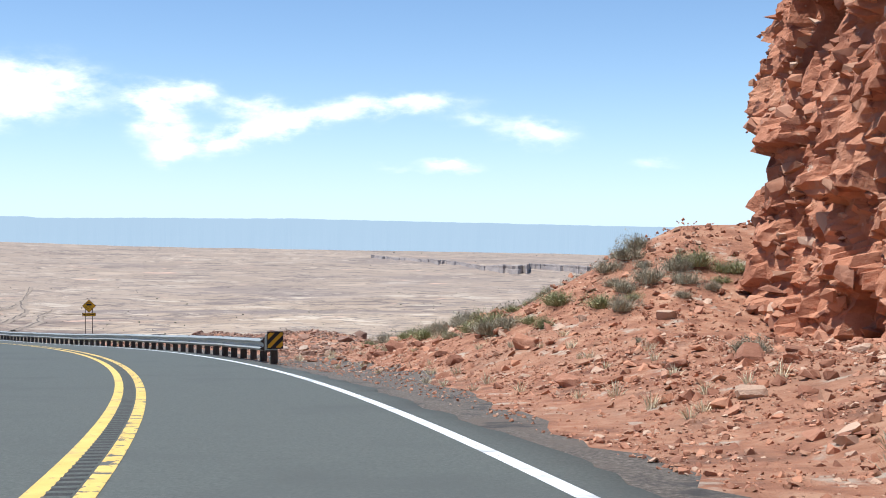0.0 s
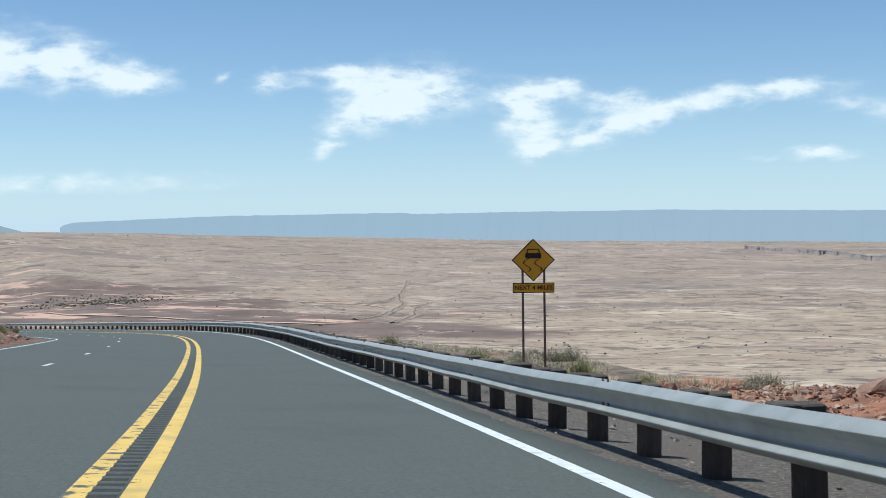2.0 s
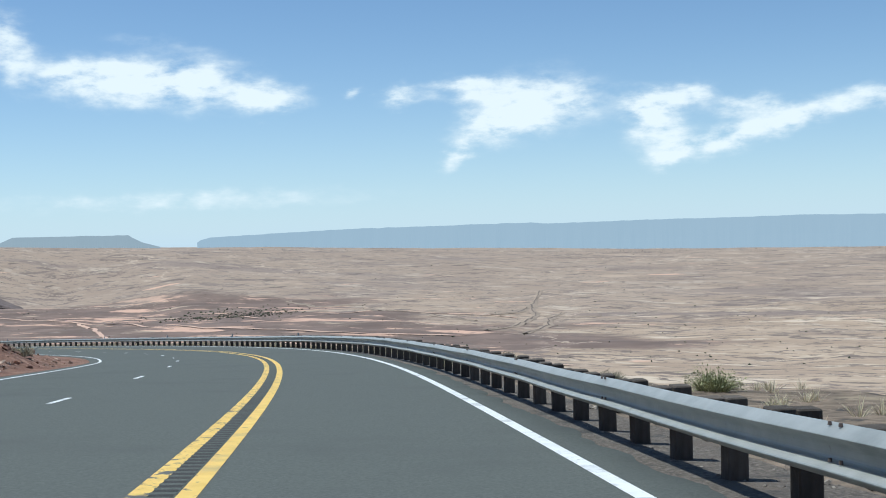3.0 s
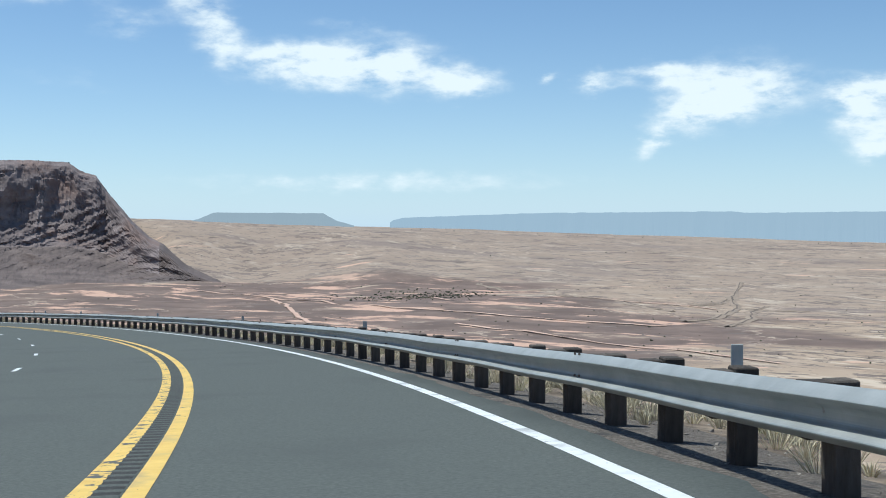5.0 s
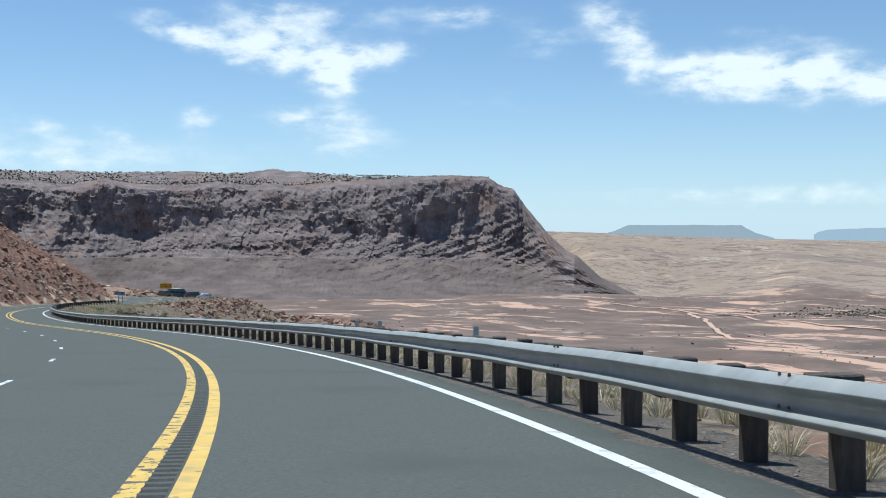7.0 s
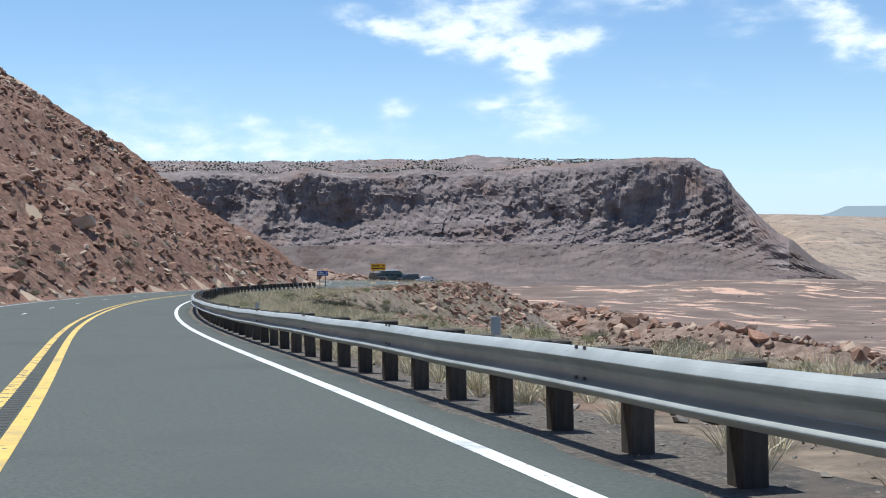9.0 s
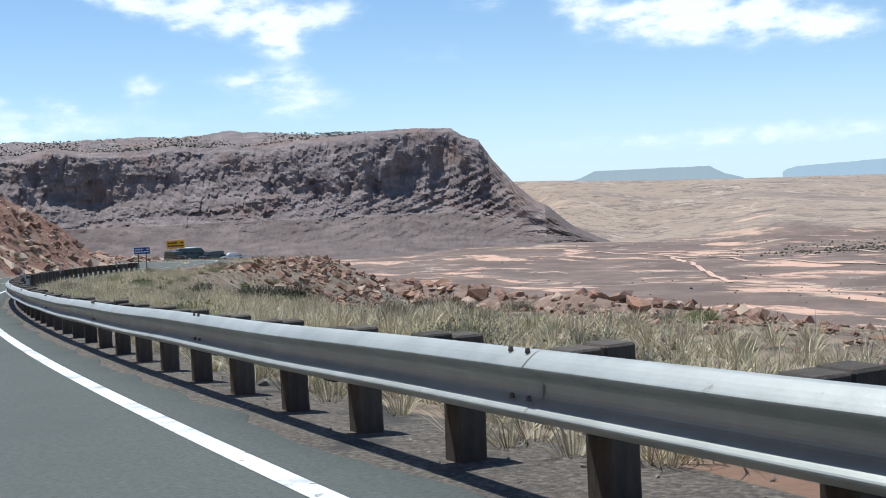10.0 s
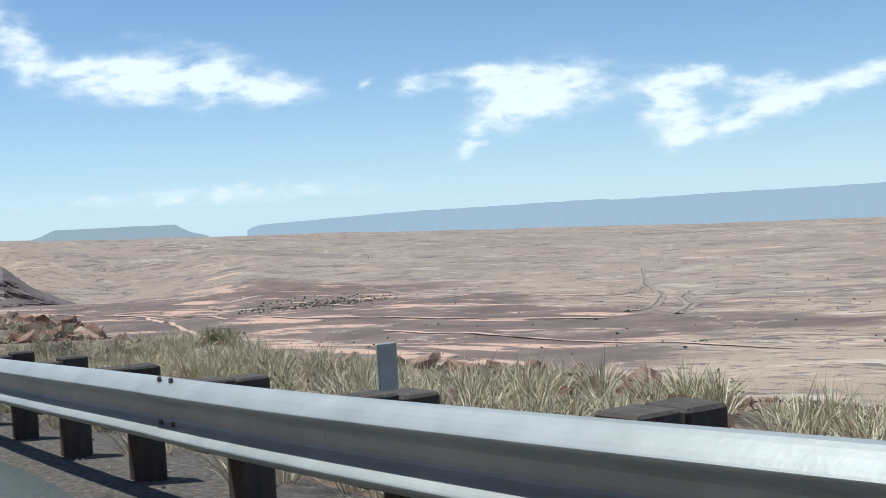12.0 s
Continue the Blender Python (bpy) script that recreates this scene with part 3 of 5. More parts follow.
def build_road():
    offs = [PAVE_R - 0.05, PAVE_R] + list(np.linspace(0, 12, 7)) + [PAVE_L, PAVE_L + 0.05]
    ups = [-0.1, 0] + [0] * 7 + [0, -0.1]
    s = np.concatenate([np.arange(-40, 30, 1.0), np.arange(30, 520, 0.25), np.arange(520, 668, 1.0)])
    ragged = 0.1 * fractal(s / 1.1, s * 0, 5, 55)
    pts = np.stack([on_road(s, np.full_like(s, o) + (ragged if o < -0.5 else 0), u) for o, u in zip(offs, ups)], 1)
    road = grid_object("road", pts, M_ASPHALT)
    tagged(road, "grey asphalt three-lane mountain road", "road", kind="structure")

    def line(name, off, width, mat, s0=-40, s1=667, label=""):
        q = np.arange(s0, s1, min(1.0, (s1 - s0) / 3))
        pts = np.stack([on_road(q, np.full_like(q, off - width / 2), 0.004), on_road(q, np.full_like(q, off + width / 2), 0.004)], 1)
        ob = grid_object(name, pts, mat, parent=road)
        if label:
            ob["label"] = label
    line("edge_line", 0.0, 0.175, M_WHITE, label="white edge line")
    line("edge_line", 11.5, 0.15, M_WHITE, label="white edge line")
    line("yellow_line", 3.7, 0.17, M_YELLOW_WORN, s1=84, label="badly flaked yellow line")
    line("yellow_line", 3.7, 0.17, M_YELLOW, s0=83.5, label="worn yellow line")
    line("yellow_line", 4.1, 0.17, M_YELLOW, s1=104, label="worn yellow line")
    line("yellow_line", 4.1, 0.17, M_YELLOW_WORN, s0=103.5, label="badly flaked yellow line")
    line("rumble_strip", 3.91, 0.2, M_RUMBLE, label="dark ribbed strip")
    for k in range(60):
        line("lane_dash", 7.6, 0.12, M_WHITE, -30 + 11.4 * k, -30 + 11.4 * k + 2.9)


build_road()


def build_banks():
    s = np.arange(-40, 668, 0.8)
    for name, offs, mat, label in (
        ("verge", -np.concatenate([[0.45], np.arange(0.75, 2.1, 0.2)]), M_GRAVEL, "dark gravel verge under the guardrail"),
        ("valley_bank", -np.arange(2.05, 34, 0.7), M_REDSLOPE, "red earth bank with scree beside the road"),
        ("valley_bench", -np.arange(2.05, 34, 0.7), M_TAN, "dry tan bench of earth behind the guardrail"),
        ("hill_bank", np.concatenate([[PAVE_L], np.arange(12.4, 60, 0.9)]), M_HILL, "steep red rocky hillside above the road"),
    ):
        off = np.asarray(offs, float)
        s = np.arange(-40, 668, 0.8)
        s = s[s < 140.3] if name == "valley_bank" else s[s > 139.5] if name == "valley_bench" else s
        SS, DD = np.meshgrid(s, off, indexing="ij")
        if off[0] < 0:
            # the gravel's ragged outer edge, which both sheets share
            edge = np.interp(s, [54, 62, 72, 90, 134, 142], [1.5, 2.6, 3.3, 4.2, 4.2, 2.05]) + 0.35 * fractal(s / 1.3, s * 0, 4, 77) * np.interp(s, [134, 142], [1, 0.3])
            u = -DD
            DD = -(0.45 + (u - 0.45) * (edge[:, None] - 0.45) / (off[-1] * -1 - 0.45)) if name == "verge" else -(edge[:, None] + (u - 2.05) * (34 - edge[:, None]) / (34 - 2.05))
        p = on_road(SS, DD)
        p[..., 2] = np.interp(SS, S, RZ) + np.where(np.abs(DD - 6) < 8, np.clip(DD, -1.5, 13) * np.interp(SS, S, RE), DD.clip(-1.5, 13) * np.interp(SS, S, RE))
        p[..., 2] += land_height(SS, DD) - 0.03
        ob = grid_object(name, p, mat, flip=off[0] > off[-1])
        tagged(ob, label, "ground", kind="structure")


build_banks()

# ---- mesa, butte and the far plateau ----
def polar(az, r, z):
    a = np.radians(az)
    return np.stack([EYE[0] - np.sin(a) * r, EYE[1] + np.cos(a) * r, z + 0 * r], -1)


def ridged(x, y, octaves, seed):
    out, amp = 0, 1.0
    for o in range(octaves):
        out = out + amp * (1 - 2 * np.abs(value_noise(x * 2 ** o, y * 2 ** o, seed + o)))
        amp *= 0.55
    return out


RIM_SPOTS = []


def build_mesa():
    far = 4150.0
    az = np.arange(40.0, 100, 0.045)
    prof = np.linspace(0, 1, 110)
    A, T = np.meshgrid(az, prof, indexing="ij")
    rim_r = np.interp(A, [40, 43, 45, 47, 49, 52, 56, 60, 64, 70, 78, 100], [3250, 3380, 3700, 4120, 4180, 4090, 4050, 4090, 4150, 4170, 3950, 3850])
    top_el = np.interp(A + 0.3, [40, 41.5, 43.6, 45.3, 46.0, 46.7, 47.2, 47.75, 48.5, 49, 53, 58.4, 58.9, 59.3, 60, 66, 73, 80, 100],
                       [-2.35, -2.05, -1.5, -0.45, 0.3, 1.15, 1.8, 2.65, 2.85, 3.25, 3.3, 3.25, 3.37, 3.36, 3.25, 3.2, 3.25, 3.2, 3.0])
    top = EYE[2] - 15 + np.minimum(rim_r, far) * np.tan(np.radians(top_el))
    base = np.full_like(A, -172.0)
    top = top + np.clip((A - 50.5) / 7, 0, 1) * 380 * np.tan(np.radians(3.6))
    knots = [0, 0.22, 0.45, 0.62, 0.86, 0.92, 1.0]
    hx = np.interp(T, knots, [0, 0.1, 0.27, 0.47, 0.96, 1.0, 1.0])
    reach = np.interp(T, knots, [900, 520, 260, 120, 12, -20, -800])
    # along the broad side the cliff ends lower, under a sloping scrub-grown cap
    west = np.clip((A - 50.5) / 7, 0, 1) * (0.8 + 0.2 * value_noise(A / 1.7, A * 0, 4))
    hx = hx * (1 - west) + np.interp(T, knots, [0, 0.1, 0.27, 0.46, 0.8, 0.84, 1.0]) * west
    reach = reach * (1 - west) + np.interp(T, knots, [900, 520, 260, 120, 30, -40, -380]) * west
    X, Y = A * 72.0, hx * 420.0                          # metres along and up the face
    warp = 30 * fractal(X / 160, Y / 160, 3, 90)
    big = ridged((X + warp) / 520 + Y / 900, Y / 1200, 2, 21)
    mid = ridged((X + warp) / 150 - Y / 420, Y / 600, 3, 33)
    joint = ridged((X + warp) / 46, Y / 380, 3, 71)
    fine = fractal(X / 15, Y / 10, 4, 45)
    wgt = np.interp(T, [0, 0.3, 0.6, 0.84, 0.93, 1], [0.0, 0.3, 1.0, 0.8, 0.35, 0])
    side = np.clip((A - 40) / 8.5, 0.1, 1)
    # beds that bend up towards the free end
    bend = np.clip((58 - A) / 12.5, 0, 1)
    dip = (top - base) * hx - 210 * bend ** 1.6 + 6 * fine + 16 * fractal(X / 300, Y / 200, 3, 15) + 0.05 * X
    bed = np.abs((dip / 26) % 1 - 0.5) - 0.25
    thin = np.abs((dip / 9.5) % 1 - 0.5) - 0.25
    reach_up = 0.4 + 0.5 * bend ** 1.5
    ledge = 0.65 * (bed * (18 + 8 * value_noise(X / 200, dip / 40, 8)) + thin * 9) * (1 + 0.9 * bend) * np.clip((hx - 0.03) / 0.05, 0, 1) * np.clip((reach_up - hx) / 0.1, 0.2, 1) * np.clip((A - 41.5) / 2.5, 0.2, 1)

    def blocks(bw, bh, seed, amp):
        """Jointed masses standing proud of one another."""
        wx = X + 0.4 * bw * fractal(X / bw, Y / bw, 3, seed) + 0.35 * Y * (A > 50)
        wy = dip + 0.4 * bh * fractal(X / (2 * bw), Y / bw, 3, seed + 5)
        i = np.floor(wy / bh)
        j = np.floor((wx + i * 0.37 * bw) / bw)
        h = (np.sin(i * 127.1 + j * 311.7 + seed * 17.3) * 43758.5453) % 1.0
        return amp * (h - 0.5)
    mass = (blocks(120, 70, 1, 20) + blocks(52, 40, 2, 15) + blocks(24, 17, 3, 9) + blocks(11, 9, 4, 4)) * (1 - 0.75 * bend) * np.clip((hx - 0.12) / 0.1, 0, 1)
    flutes = (19 * ridged((X + 1.2 * warp) / 95 + Y / 700, Y / 500, 3, 77) + 7 * ridged((X + 0.5 * warp) / 27, Y / 120, 3, 79)) * np.clip((A - 45.5) / 2, 0, 1) * np.clip((60 - A) / 6, 0.35, 1) * np.clip((hx - 0.3) / 0.15, 0, 1)
    bench_step = 9 * value_noise(dip / 42, X / 700, 64) * (hx > 0.3)
    r = rim_r - (reach * side + (big * 64 + (mid * 24 + joint * 10) * (1 - 0.6 * bend) + fine * 3 + bench_step + 0.75 * mass + 0.75 * flutes) * wgt * np.clip(side * 1.3, 0, 1) + ledge)
    z = base + (top - base) * hx + fine * 2.0 * (T > 0.05) + mid * 2 * (T > 0.9)
    z = np.minimum(z, top + 3 + 0 * z)
    z = z + 13 * np.clip((T - 0.92) / 0.05, 0, 1)
    z = base + (z - base) * np.clip((A - 41.4) / 3.0, 0, 1) ** 0.9 - 4 * (A < 41.7)
    p = polar(A, r, z)
    cut = 48
    # junipers along the rim
    rnd = np.random.RandomState(5)
    n = 5200
    i = rnd.randint(int((48.2 - 40) / 0.045), len(az) - 40, n)
    back = rnd.uniform(0, 1, n) ** 1.5
    rr = rim_r[i, 0] + 22 + 350 * back
    q = polar(az[i], rr, 0.0)
    wi, ti = west[i, -1], top[i, 0]
    cap_z = (ti + 13 * back) * (1 - wi) + (-172.0 + (ti + 172.0) * (0.84 + 0.16 * np.clip((rr - rim_r[i, 0] - 40) / 340, 0, 1)) + 10) * wi
    RIM_SPOTS.append(np.column_stack([q[:, :2], cap_z, rnd.uniform(1.8, 5.2, n)]))
    end = int((44.6 - 40) / 0.045)
    ob = grid_object("mesa_spur", p[:end + 1, cut:], M_APRON, flip=False, smooth=False)
    tagged(ob, "low dark scree spur trailing off the mesa", "slope", kind="structure")
    ob = grid_object("mesa", p[end:, cut:], M_MESA, flip=False, smooth=False)
    tagged(ob, "broad dark brown sandstone mesa with ledged cliffs", "mesa", kind="structure")
    ob = grid_object("mesa_apron", p[:, :cut + 1], M_APRON, flip=False, smooth=False)
    tagged(ob, "dark brown scree apron at the mesa's foot", "slope", kind="structure")


def ridge(name, az, el, r0, foot, depth, mat, label):
    A = np.asarray(az, float)
    n = fractal(A / 0.4, A * 0, 4, 5)
    top = EYE[2] + r0 * np.tan(np.radians(np.asarray(el) + 0.012 * n))
    rows = []
    for dr, k in ((-60, 0.0), (-22, 0.55), (0, 1.0), (depth, 1.0)):
        low = np.full_like(A, EYE[2] - r0 * 0.02)
        rows.append(polar(A, np.full_like(A, r0 + dr + 3) + 9 * n * (k < 1), low + (top - low) * k))
    ob = grid_object(name, np.stack(rows, 1), mat, smooth=False)
    tagged(ob, label, "plateau", kind="structure")


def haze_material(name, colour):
    """Aerial haze painted as an even air-blue glow, for ridges far off."""
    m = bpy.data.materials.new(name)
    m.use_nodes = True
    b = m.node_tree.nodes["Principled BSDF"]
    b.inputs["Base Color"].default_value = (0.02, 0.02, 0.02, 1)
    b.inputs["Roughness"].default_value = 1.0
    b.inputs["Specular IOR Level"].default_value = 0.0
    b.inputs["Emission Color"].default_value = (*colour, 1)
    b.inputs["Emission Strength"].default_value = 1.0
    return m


FAR_R = 4700.0
M_FAR = haze_material("far_plateau_haze_glow", (0.37, 0.475, 0.575))
M_BUTTE = haze_material("far_butte_haze_glow", (0.335, 0.405, 0.465))
build_mesa()
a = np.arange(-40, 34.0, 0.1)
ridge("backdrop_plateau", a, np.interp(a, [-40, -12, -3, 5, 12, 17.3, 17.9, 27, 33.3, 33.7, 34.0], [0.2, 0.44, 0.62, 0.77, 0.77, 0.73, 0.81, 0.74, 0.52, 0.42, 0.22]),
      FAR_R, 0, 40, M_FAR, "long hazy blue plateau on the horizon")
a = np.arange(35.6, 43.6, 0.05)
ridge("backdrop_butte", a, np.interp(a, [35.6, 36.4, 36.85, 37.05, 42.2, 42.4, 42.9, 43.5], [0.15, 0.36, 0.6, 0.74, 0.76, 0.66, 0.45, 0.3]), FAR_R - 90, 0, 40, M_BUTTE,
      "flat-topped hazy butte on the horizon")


# ---- the canyon's far wall, a dark step in the plain ----
def build_canyon():
    ox, oy, oz = -8.6, 58.2, -3.6                         # seen from the start of the drive

    def polar(az, r, z):
        a = np.radians(az)
        return np.stack([ox - np.sin(a) * r, oy + np.cos(a) * r, z + 0 * r], -1)
    a = np.concatenate([np.arange(-15, -4.2, 0.06), np.arange(-4.2, 3.2, 0.06)])
    low = np.interp(a, [-15, -11, -8, -6, -4.3, -4.25, -3.1, -2.2, -1.2, 0.5, 3.2], [-2.85, -2.4, -2.05, -1.85, -1.72, -1.98, -1.93, -1.8, -1.6, -1.45, -1.25])
    high = np.interp(a, [-15, -11, -8, -6, -4.3, -4.25, -3.1, -2.2, -1.2, 0.5, 3.2], [-2.55, -2.12, -1.76, -1.62, -1.55, -1.62, -1.62, -1.68, -1.5, -1.37, -1.21])
    low, high = low + 0.05 * fractal(a / 0.5, a * 0, 4, 31), high + 0.03 * fractal(a / 0.7, a * 0, 4, 37)
    rs = np.arange(1500, 4600, 6.0)
    A, R = np.meshgrid(a, rs, indexing="ij")
    q = polar(A, R, 0.0)
    z = plain_height(q[..., 0], q[..., 1])
    el = np.degrees(np.arctan2(z - oz, R))
    first = lambda lim: rs[np.argmax(np.maximum.accumulate(el, 1) > lim[:, None], 1)]
    r0, r1 = first(low), first(high)
    r1 = np.maximum(r1, r0 + 20)
    top = oz + (r0 + 10) * np.tan(np.radians(np.maximum(high, low + 0.03)))
    rows = [polar(a, r0 - 8, oz + (r0 - 8) * np.tan(np.radians(low - 0.06)) - 2)]
    for f, k in ((0.35, 2), (0.4, 6), (0.85, 8), (1.0, 14)):
        foot = oz + r0 * np.tan(np.radians(low))
        rows.append(polar(a, r0 + k + 3 * value_noise(a / 0.15, a * 0 + f * 9, 3), foot + (top - foot) * f))
    rows = [q + (0, 0, 5.0) for q in rows]
    rows.append(polar(a, r0 + 60, top + 4))
    rows.append(polar(a, r1 + 10, top - 8))
    tagged(grid_object("canyon_wall", np.stack(rows, 1), M_CANYON, smooth=False), "dark wall of a distant canyon across the plain", "canyon", kind="structure")


M_CANYON = material("canyon_rock", [(0.2, 0.17, 0.16), (0.29, 0.245, 0.222), (0.38, 0.32, 0.28)], 0.012, 8, 0.95)
build_canyon()

# ---- guardrail ----
RAIL_D = -0.90
# post number and its distance along the road
POST_S = np.interp(np.arange(246), [0, 13, 31, 81, 92, 134, 176, 197, 219, 229, 245],
                   [77.23, 100.37, 132.9, 220.5, 240.08, 314.53, 388.07, 424.18, 462.78, 479.9, 507.5])
SPLICES = list(range(0, 152, 4)) + list(range(150, 246, 4))


def rail_top(s):
    """Height of the beam's top edge over the pavement, with its small dents and waves."""
    s = np.asarray(s, float)
    base = np.interp(s, [76, 100, 133, 222, 314, 388, 410, 425, 480, 508], [0.74, 0.715, 0.75, 0.76, 0.835, 0.815, 0.785, 0.775, 0.75, 0.75])
    return base + 0.006 * np.sin(s * 0.9) + 0.01 * np.sin(s * 0.23 + 1)


def beam_profile():
    """The W section, outward and down, with rounded folds."""
    knots = [(0.0, 0.008), (0.0, 0.0), (0.028, -0.006), (0.075, -0.036), (0.118, -0.074), (0.124, -0.086), (0.108, -0.1), (0.04, -0.132), (0.006, -0.168),
             (0.0, -0.2), (0.002, -0.238), (0.026, -0.262), (0.084, -0.284), (0.12, -0.31), (0.124, -0.324), (0.106, -0.34), (0.03, -0.378), (0.0, -0.392), (0.0, -0.4)]
    out = []
    for i in range(1, len(knots) - 2):
        p0, p1, p2, p3 = (np.array(knots[k]) for k in (i - 1, i, i + 1, i + 2))
        for t in (0.0, 0.5):
            out.append(0.5 * (2 * p1 + (p2 - p0) * t + (2 * p0 - 5 * p1 + 4 * p2 - p3) * t * t + (3 * p1 - p0 - 3 * p2 + p3) * t ** 3))
    return out + [np.array(knots[-2])]


def build_guardrail():
    rail = tagged(new("guardrail"), "galvanised steel guardrail on dark wooden posts", "guardrail")
    prof = beam_profile()
    for k, (i0, i1) in enumerate(zip(SPLICES[:-1], SPLICES[1:])):
        if i1 <= i0:
            continue
        q = np.linspace(POST_S[i0] + 0.14, POST_S[i1] + 0.44, 11)
        lap = 0.003 * (k % 2) + 0.004 * np.sin(q * 1.7 + k)
        top = rail_top(q)
        pts = np.stack([on_road(q, RAIL_D + a + lap, top + b) for a, b in prof], 1)
        back = np.stack([on_road(q, RAIL_D + a + lap - 0.004, top + b) for a, b in prof[::-1]], 1)
        grid_object("rail_panel", np.concatenate([pts, back, pts[:, :1]], 1), M_STEEL, smooth=False, parent=rail)
    pm, bmx = bpy.data.meshes.new("post"), bmesh.new()
    box(bmx, (0.2, 0.225, 1.25), pose(0, 0, 0.195), 0.014)
    bmx.to_mesh(pm)
    bm2 = bmesh.new()
    box(bm2, (0.2, 0.215, 0.4), None, 0.012)
    km = bpy.data.meshes.new("blockout")
    bm2.to_mesh(km)
    bmx.free(), bm2.free()
    for me in (pm, km):
        me.materials.append(M_WOOD)
    rnd = random.Random(4)
    for s in POST_S:
        th = float(np.degrees(np.interp(s, S, TH)))
        top = float(rail_top(s))
        p = on_road(s, RAIL_D - 0.315, 0.0)
        post = new("post", pm)
        post.parent = rail
        th += rnd.uniform(-2.5, 2.5)
        post.matrix_basis = pose(*p[:2], p[2] + top - 0.815 + rnd.uniform(-0.03, 0.02), rnd.uniform(-1, 1), rnd.uniform(-1, 1), th)
        p = on_road(s, RAIL_D - 0.108, top - 0.198)
        blk = new("blockout", km)
        blk.parent = rail
        blk.matrix_basis = pose(*p[:2], p[2] + rnd.uniform(-0.015, 0.02), 0, 0, th + rnd.uniform(-1, 1))


build_guardrail()

# ---- rumble ribs between the yellow lines ----
def build_ribs():
    v, f = [], []
    for s in np.arange(30, 560, 0.3):
        a, b = on_road([s, s], [3.80, 4.02], 0.012)
        t = np.array([-np.sin(np.interp(s, S, TH)), np.cos(np.interp(s, S, TH)), 0]) * 0.07
        k = len(v)
        lo = np.array([0, 0, -0.01])
        v += [a - t + lo, b - t + lo, b + t + lo, a + t + lo, a, b]
        f += [(k, k + 1, k + 5, k + 4), (k + 2, k + 3, k + 4, k + 5)]
    tagged(mesh_object("rumble_ribs", v, f, M_ASPHALT), "grey ribs of the centre rumble strip", "rumble strip", kind="stuff")


build_ribs()


# ---- frames along the road ----
def road_pose(s, d, z=None, turn=0.0):
    """A pose with +x to the road's right, +y along it, on the land."""
    p = on_road(s, d)
    if z is None:
        z = float(land_z(np.array([s]), np.array([d]))[0])
    return pose(float(p[0]), float(p[1]), z, 0, 0, math.degrees(float(np.interp(s, S, TH))) + turn)


def land_z(s, d):
    return np.interp(s, S, RZ) + np.clip(d, -1.5, 13) * np.interp(s, S, RE) + land_height(s, d) - 0.03


def cyl(bm, r, p0, p1, seg=8):
    p0, p1 = Vector(p0), Vector(p1)
    q = (p1 - p0).to_track_quat("Z", "Y").to_matrix().to_4x4()
    return bmesh.ops.create_cone(bm, cap_ends=True, segments=seg, radius1=r, radius2=r, depth=(p1 - p0).length,
                                 matrix=Matrix.Translation((p0 + p1) / 2) @ q)


def slab(bm, outline, thick, m=None):
    """A plate in the xz plane, its face towards -y."""
    m = m or Matrix()
    fr = [bm.verts.new(m @ Vector((x, 0, z))) for x, z in outline]
    bk = [bm.verts.new(m @ Vector((x, thick, z))) for x, z in outline]
    bm.faces.new(fr)
    bm.faces.new(bk[::-1])
    n = len(outline)
    for i in range(n):
        bm.faces.new((fr[i], bk[i], bk[(i + 1) % n], fr[(i + 1) % n]))


def lettering(text, size, mat, parent, m):
    cu = bpy.data.curves.new("lettering", "FONT")
    cu.body, cu.size, cu.align_x, cu.align_y, cu.extrude, cu.offset = text, size, "CENTER", "CENTER", 0.002, size * 0.02
    tmp = bpy.data.objects.new("tmp", cu)
    me = bpy.data.meshes.new_from_object(tmp)
    bpy.data.objects.remove(tmp)
    me.materials.clear()
    me.materials.append(mat)
    ob = new("lettering", me)
    ob.parent = parent
    ob.matrix_basis = m @ pose(0, 0, 0, 90)
    return ob


